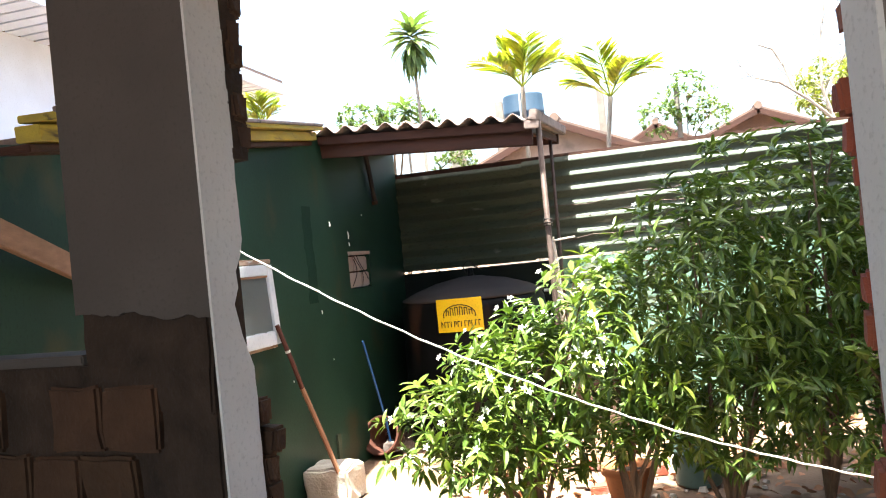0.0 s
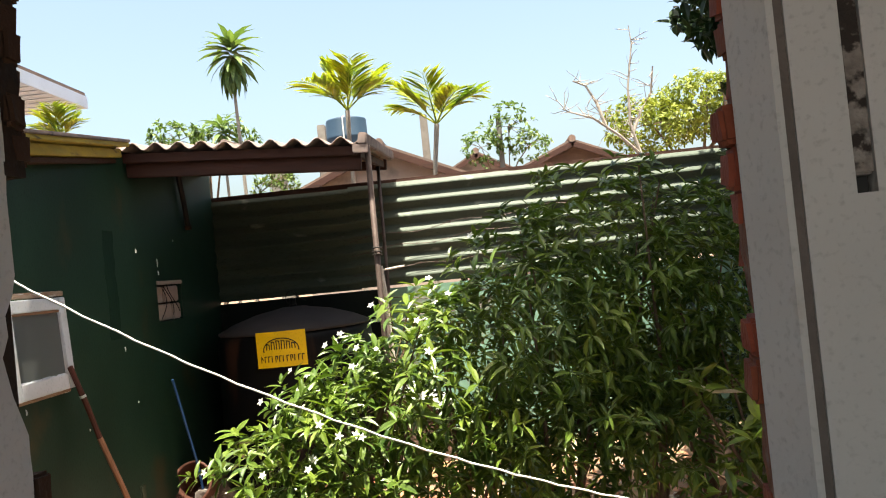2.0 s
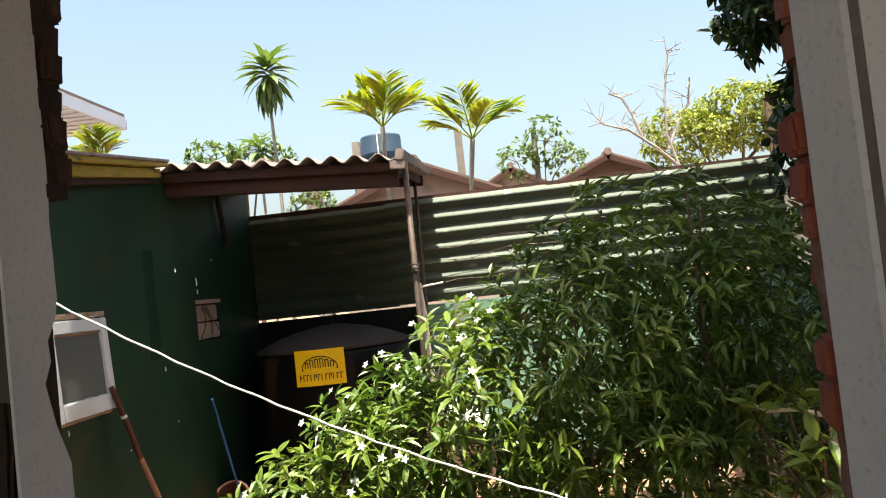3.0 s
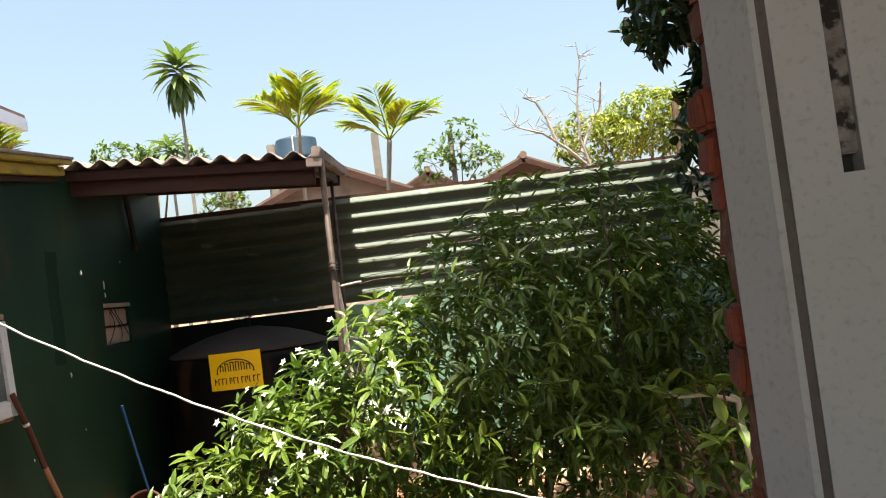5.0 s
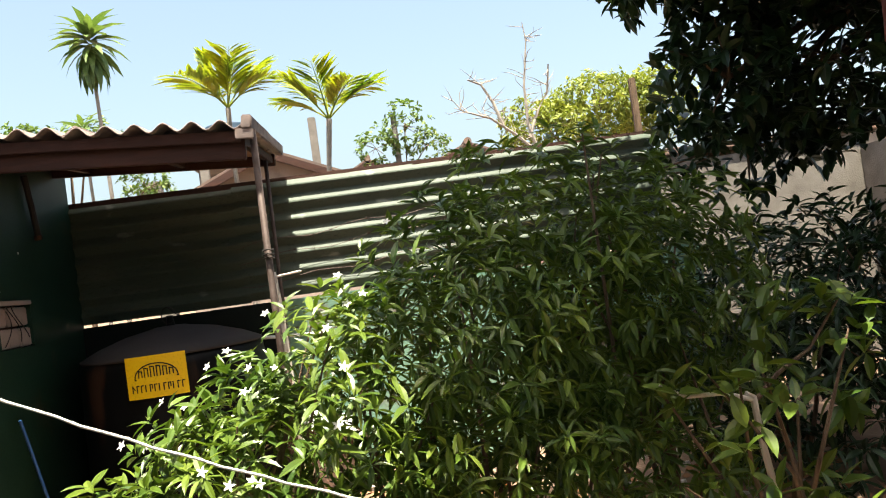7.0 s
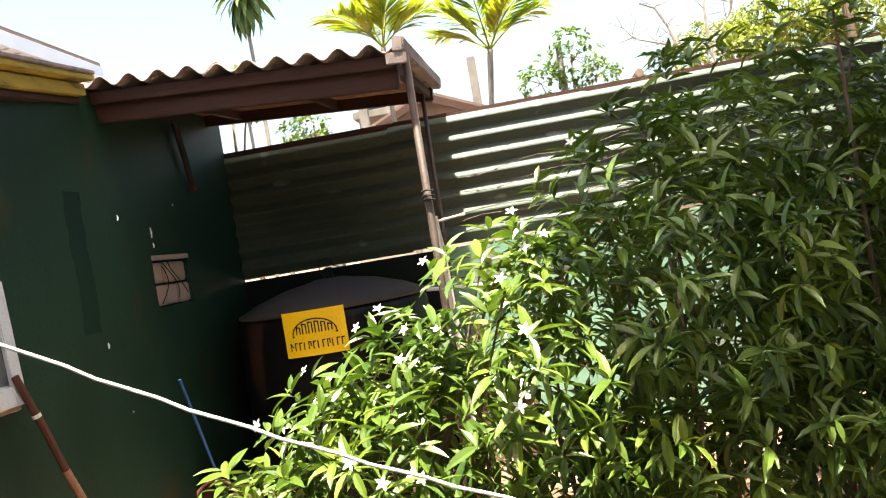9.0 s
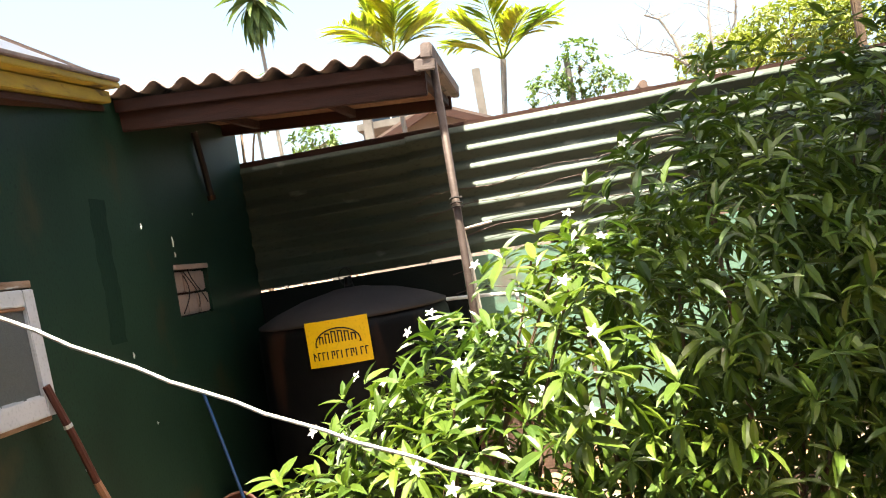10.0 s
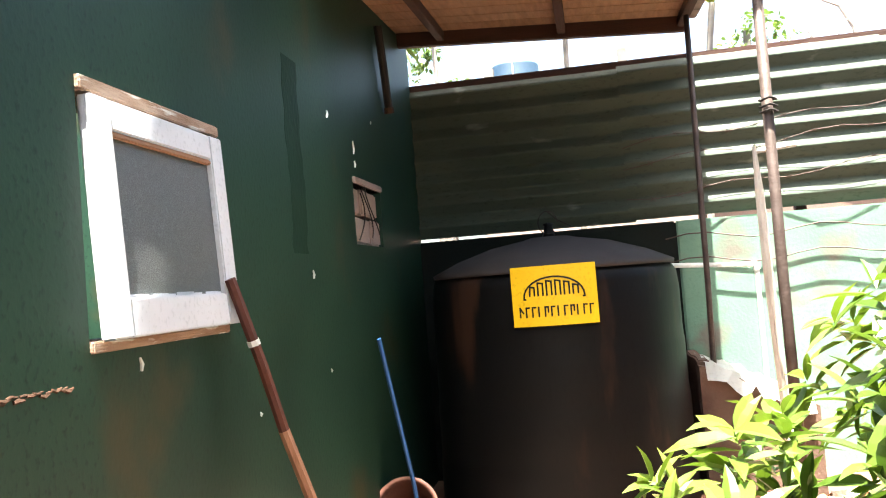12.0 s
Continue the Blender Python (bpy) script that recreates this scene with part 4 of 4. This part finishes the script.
branch_tree("far_shrub", "small green tree behind the outhouse", (-1.0, 3.2, G), (-1.0, 3.2, 3.4), [((-1.35, 3.0, 3.65), (.4, .4, .3)), ((-.7, 3.0, 3.62), (.45, .4, .3)), ((-.1, 2.9, 3.0), (.35, .3, .3))], 420, .065, M_DRAC, leaf_shape(.26), radius=.04)
branch_tree("climber_tree", "sparse leafy climber by a post", (2.9, 4.2, G), (2.85, 4.1, 3.3), [((2.95, 4.0, 3.55), (.38, .3, .42)), ((2.55, 4.0, 3.3), (.3, .3, .3)), ((3.2, 4.0, 3.25), (.3, .3, .25))], 190, .065, M_DRAC, leaf_shape(.3), radius=.03)


def bare_tree():
    t = empty("bare_tree", "leafless grey branching tree", "tree")
    part("trunk", tube([(5.25, 6, G), (5.2, 6, 1.8), (5.12, 6, 3.2)], [.11, .09, .06], 8), M_PALEBARK, t)
    mains = [[(5.12, 6, 3.2), (5.0, 6, 3.7), (5.02, 6, 4.3), (5.15, 6, 5.0), (5.13, 6, 5.3)], [(5.12, 6, 3.2), (4.8, 6, 3.55), (4.4, 5.9, 3.85), (4.0, 5.9, 4.0), (3.85, 5.9, 4.2)],
             [(4.6, 5.95, 3.7), (4.5, 6, 4.1), (4.35, 6, 4.4), (4.15, 6, 4.5)], [(5.0, 6, 3.5), (5.2, 6.1, 3.9), (5.4, 6.1, 4.2), (5.45, 6, 4.6)]]
    for pts in mains:
        bm = tube(pts, [.03 - .006 * min(i, 4) for i in range(len(pts))], 6)
        for a, b in zip(pts, pts[1:]):
            for _ in range(7):
                p = Vector(a).lerp(Vector(b), random.random())
                d = Vector((rnd(-1, 1), rnd(-.5, .5), rnd(-.3, 1))).normalized()
                q = p + d * rnd(.1, .26)
                tube([p, q, q + (d + Vector((rnd(-.7, .7), 0, rnd(-.4, .6)))) * .09], [.007, .005, .002], 4, bm)
        part("limb", bm, M_PALEBARK, t)


bare_tree()


def palm(name, label, top, foot, reach, fronds, seed):
    random.seed(seed)
    t = empty(name, label, "palm")
    top, foot = Vector(top), Vector(foot)
    part("trunk", tube([foot, foot.lerp(top, .55) + Vector((.0, 0, 0)), foot.lerp(top, .85) + Vector((-.02, 0, 0)), top], [.035, .026, .024, .028], 8), M_PALEBARK, t)
    strip = leaf_shape(.075, .01, .2, 2)
    for k in range(fronds):
        a = k * math.tau / fronds + rnd(-.25, .25)
        up = (.9, 1.5, 2.7)[k % 3] * rnd(.8, 1.2)
        d = Vector((math.cos(a), math.sin(a), up)).normalized()
        L = reach * rnd(.85, 1.2)
        pts = [top + d * L * s + Vector((0, 0, -.30 * L * s * s * (1.5 - .5 * min(up, 1.6)))) for s in [q / 8 for q in range(9)]]
        fr = part("frond", tube(pts, [.010 - .001 * i for i in range(9)], 5), M_PALM, t)
        poses = []
        for i in range(17):
            s = .22 + .78 * i / 17
            j = min(int(s * 8), 7)
            p = pts[j].lerp(pts[j + 1], s * 8 - j)
            along = (pts[j + 1] - pts[j]).normalized()
            side = along.cross(Vector((0, 0, 1))).normalized()
            for sg in (-1, 1):
                w = along * .75 + side * sg * .8 + Vector((0, 0, rnd(-.05, .3)))
                poses.append(aim(p, w, L * .5 * math.sin(math.pi * (.18 + .75 * s)) * rnd(.85, 1.1), rnd(-.4, .4)))
        lf = scatter("blade", strip, poses, M_PALM)
        lf.parent = fr
        tagged(lf, kind="stuff")


palm("palm", "young yellow-green palm with feathery fronds", (0.975, 2.44, 3.70), (1.0, 2.44, G), .80, 9, 3)
palm("palm", "young palm with a leaning thin trunk", (2.07, 1.41, 3.24), (1.78, 1.41, G), .70, 7, 5)
palm("palm", "green palm crown beyond the outhouse", (-2.85, 3.0, 3.85), (-2.9, 3.0, G), .55, 9, 8)


def strap_plant(top, foot, size, count, seed, label):
    random.seed(seed)
    t = empty("dragon_tree", label, "tree")
    part("trunk", tube([foot, Vector(foot).lerp(Vector(top), .5) + Vector((.02, 0, 0)), top], [.03, .02, .016], 8), M_PALEBARK, t)
    poses = []
    for k in range(count):
        s = k / count
        a = k * 2.4
        d = Vector((math.cos(a), math.sin(a), 1.3 - 2.9 * s))
        poses.append(aim(Vector(top) + Vector((0, 0, .22 * (1 - s) * size / .3 - .04)), d, size * rnd(.8, 1.1), rnd(-.3, .3)))
    lf = scatter("leaf_crown", leaf_shape(.12, .02, .45), poses, M_DRAC)
    lf.parent = t
    tagged(lf, kind="stuff")


strap_plant((-0.06, 1.31, 4.10), (-0.02, 1.31, G), .34, 66, 3, "slim dragon tree with a drooping leaf crown")
strap_plant((-0.62, 2.6, 3.55), (-0.6, 2.6, G), .3, 30, 6, "low strap-leaved plant behind the outhouse")

# ---- beyond the fence ----
def gable_house(label, x0, x1, y0, y1, eaves, ridge, overhang, wall_m, roof_m):
    h = empty("house", label, "house")
    bm = bmesh.new()
    xm = (x0 + x1) / 2
    prof_pts = [(x0, 0), (x1, 0), (x1, eaves), (xm, ridge), (x0, eaves)]
    a, b = [bm.verts.new((x, y0, z)) for x, z in prof_pts], [bm.verts.new((x, y1, z)) for x, z in prof_pts]
    bm.faces.new(a)
    bm.faces.new(b[::-1])
    for k in range(5):
        bm.faces.new((a[k], b[k], b[(k + 1) % 5], a[(k + 1) % 5]))
    bmesh.ops.recalc_face_normals(bm, faces=bm.faces)
    part("wall", bm, wall_m, h)
    for sg in (-1, 1):
        edge = x1 + overhang if sg > 0 else x0 - overhang
        drop = (ridge - eaves) / (x1 - xm)
        ze = eaves - overhang * drop
        bm = bmesh.new()
        q = [bm.verts.new(p) for y in (y0 - overhang, y1 + overhang) for p in ((xm, y, ridge + .02), (edge, y, ze + .02), (edge, y, ze + .09), (xm, y, ridge + .09))]
        for f in ((0, 1, 2, 3), (7, 6, 5, 4), (0, 4, 5, 1), (1, 5, 6, 2), (2, 6, 7, 3), (3, 7, 4, 0)):
            bm.faces.new([q[k] for k in f])
        bmesh.ops.recalc_face_normals(bm, faces=bm.faces)
        part("roof", bm, roof_m, h)
        part("barge_board", beam_between((xm, y0 - overhang - .012, ridge + .05), (edge, y0 - overhang - .012, ze + .05), .02, .10), M_BEAM, h)
    part("ridge_cap", tube([(xm, y0 - overhang - .03, ridge + .09), (xm, y1 + overhang, ridge + .09)], .07, 10), roof_m, h)
    return h


gable_house("low pink-plastered house with a dark gable roof", -.2, 2.3, 5.0, 10.5, 3.0, 3.55, .22, M_PINK, M_TILE)
gable_house("old house with dark brown tiled roof", 2.9, 5.6, 8.0, 13, 3.15, 3.72, .3, M_TILE, M_TILE)
gable_house("distant pink house under dark roof", 1.6, 3.4, 11, 15, 3.6, 4.1, .25, M_PINK, M_TILE)
far = tagged(new("wall_boundary"), "weathered grey boundary wall in dappled shade", "wall", kind="structure")
part("panel", box((4.9, 1.4, 0), (10, 1.55, 2.45), .01), M_OLDCONC, far)
part("panel", box((7.4, -6, 0), (7.55, 1.4, 2.3), .01), M_OLDCONC, far)
part("coping", box((4.85, 1.36, 2.45), (10, 1.6, 2.52), .01), M_TILE, far)

tower = empty("tank_stand", "concrete stand with four posts under a blue-grey tank", "stand")
for x, y in ((-.32, 7.55), (.52, 7.55), (-.32, 8.4), (.52, 8.4)):
    part("post", box((x - .06, y - .06, 0), (x + .06, y + .06, 3.9), .01), M_OLDCONC, tower)
part("platform", box((-.45, 7.4, 3.86), (.65, 8.55, 3.98), .01), M_OLDCONC, tower)
rt = empty("roof_tank", "blue-grey plastic water tank on a concrete stand", "water tank", pose(.11, 8.0, 3.98))
part("body", lathe([(.38, 0), (.39, .03), (.385, .3), (.395, .32), (.385, .34), (.38, .64), (.37, .665)], 40), M_BLUETANK, rt, smooth=True)
part("lid", lathe([(.37, .66), (.30, .685), (.16, .70), (.15, .72), (.05, .722)], 40), M_BLUETANK, rt, smooth=True)
part("feed_pipe", tube([(.0, -.41, -.05), (.0, -.41, .66), (.02, -.3, .69)], .012, 8), M_PVC, rt)
for x, y, z, r in ((1.67, 6.2, 4.25, .06), (2.82, 4.0, 3.72, .035), (5.33, 2.0, 3.4, .035), (-.22, 7.2, 4.45, .07), (-.9, 6.5, 3.6, .12)):
    p = empty("concrete_post", "weathered grey concrete post", "post", group="far posts")
    part("shaft", box((x - r, y - r, 0), (x + r, y + r, z), .012), M_BARK if y == 2.0 else M_OLDCONC, p)

lh = empty("house", "tall white house with slatted eave soffit", "house")
part("wall", box((-11, -3, 0), (-4.9, 5.3, 4.93)), M_SOFFIT, lh)
EAVE = Matrix.Translation((-3.9, 6.0, 4.93))
part("roof", box((-7, -9, .2), (.0, 0, .26), m=EAVE), M_TILE, lh)
part("fascia", box((-7, 0, 0), (0.02, .03, .2), .005, m=EAVE), M_SOFFIT, lh, "white fascia board")
part("fascia", box((-.02, -9, 0), (0.02, 0, .2), .005, m=EAVE), M_SOFFIT, lh)
for i in range(36):
    part("slat", box((-1.0, -.25 * i - .2, 0.0), (-.02, -.25 * i, .02), m=EAVE), M_SOFFIT, lh)

# ---- loose rubble and litter ----
random.seed(21)
BR = link_mesh("brick", box((-.105, -.05, -.033), (.105, .05, .033), .007), M_BRICK)
BR.matrix_basis = pose(2.25, -2.1, G + .035, 0, 0, 20)
tagged(BR, "loose red brick on the yard ground", "brick", "loose bricks")
for x, y, a in ((2.5, -2.2, 70), (1.9, -1.9, -20), (2.9, -4.2, 35), (3.3, -4.3, 80), (1.35, -1.25, 12), (1.42, -1.4, 60), (2.0, -2.5, 5), (3.9, -4.1, 15), (2.35, -4.35, 50)):
    copy_thing(BR, pose(x, y, G + .035, rnd(-4, 4), rnd(-4, 4), a))
lit = scatter("leaf_litter", leaf_shape(.3, .03, .2, 2), [aim((rnd(.9, 5), rnd(-4.8, -.6), G + rnd(.015, .05)), (rnd(-1, 1), rnd(-1, 1), rnd(-.1, .3)), rnd(.05, .11), rnd(-1, 1)) for _ in range(1500)], M_LITTER)
tagged(lit, "dry brown fallen leaves on the ground", "leaf litter", kind="stuff")
st = [np.array(v, float) for v in ((-1, -1, -.6), (1, -1, -.6), (1, 1, -.6), (-1, 1, -.6), (-.7, -.8, .6), (.8, -.6, .5), (.6, .8, .7), (-.8, .7, .5))]
stones = scatter("rubble_stones", (np.array(st), [(3, 2, 1, 0), (4, 5, 6, 7), (0, 1, 5, 4), (1, 2, 6, 5), (2, 3, 7, 6), (3, 0, 4, 7)]),
                 [aim((rnd(.6, 5), rnd(-4.9, -.5), G + .01), (rnd(-1, 1), rnd(-1, 1), rnd(-.2, .2)), rnd(.008, .035)) for _ in range(500)], M_CONC)
tagged(stones, "small pale stones scattered over the yard", "stones", kind="stuff")

# ---- bricks of the broken jambs ----
def jamb(parent, x_at, sign_x, seed, z0=0.3, z1=3.0, y=0.052, deep=.105, skip=(), material=M_BRICK, loose=1.0):
    random.seed(seed)
    meshes = []
    for k in range(4):
        bm = rough_box((0, 0, 0), (.215, deep, .078), .016, 2, k + seed, .010)
        me = bpy.data.meshes.new("brick")
        bm.to_mesh(me)
        bm.free()
        me.materials.append(material)
        meshes.append(me)
    z, k = z0, 0
    while z < z1 - .05:
        jut = loose * random.choice((0.0, .008, .016, .026, -.02))
        if any(a < z < b for a, b in skip):
            z += .079
            continue
        ob = new("brick", meshes[k % 4])
        ob.parent = parent
        ob.matrix_basis = pose(x_at + sign_x * jut - (0.215 if sign_x > 0 else 0), y + rnd(0, .03), z, rnd(-2, 2), rnd(-2, 2), rnd(-3, 3))
        z += .079
        k += 1


part("mortar_edge", wavy_slab(OPEN + .006, OPEN + .066, .116, .198, .3, 3.0, .012, 12.0, 90), M_DUSTBRICK, east, "crumbling brick edge")
# west edge is darker than the east one: shade put into its colour
part("mortar_edge", wavy_slab(-.06, .0, .147, .215, 2.01, 3.0, .014, 15.0, 50, left=False, right=True), M_MORTAR, west, "crumbling edge with shade put into its dark colour")
jamb(east, OPEN + .002, -1, 31, y=.114, deep=.09, skip=((1.53, 1.64),))
# west bricks take the dark clay colour in place of shade
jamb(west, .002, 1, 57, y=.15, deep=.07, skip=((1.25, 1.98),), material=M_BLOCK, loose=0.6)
random.seed(77)
bmesh_b = [rough_box((0, 0, 0), (.204, .06, .185), .014, 2, k, .010) for k in range(3)]
bl_me = []
for b in bmesh_b:
    me = bpy.data.meshes.new("clay_block")
    b.to_mesh(me)
    b.free()
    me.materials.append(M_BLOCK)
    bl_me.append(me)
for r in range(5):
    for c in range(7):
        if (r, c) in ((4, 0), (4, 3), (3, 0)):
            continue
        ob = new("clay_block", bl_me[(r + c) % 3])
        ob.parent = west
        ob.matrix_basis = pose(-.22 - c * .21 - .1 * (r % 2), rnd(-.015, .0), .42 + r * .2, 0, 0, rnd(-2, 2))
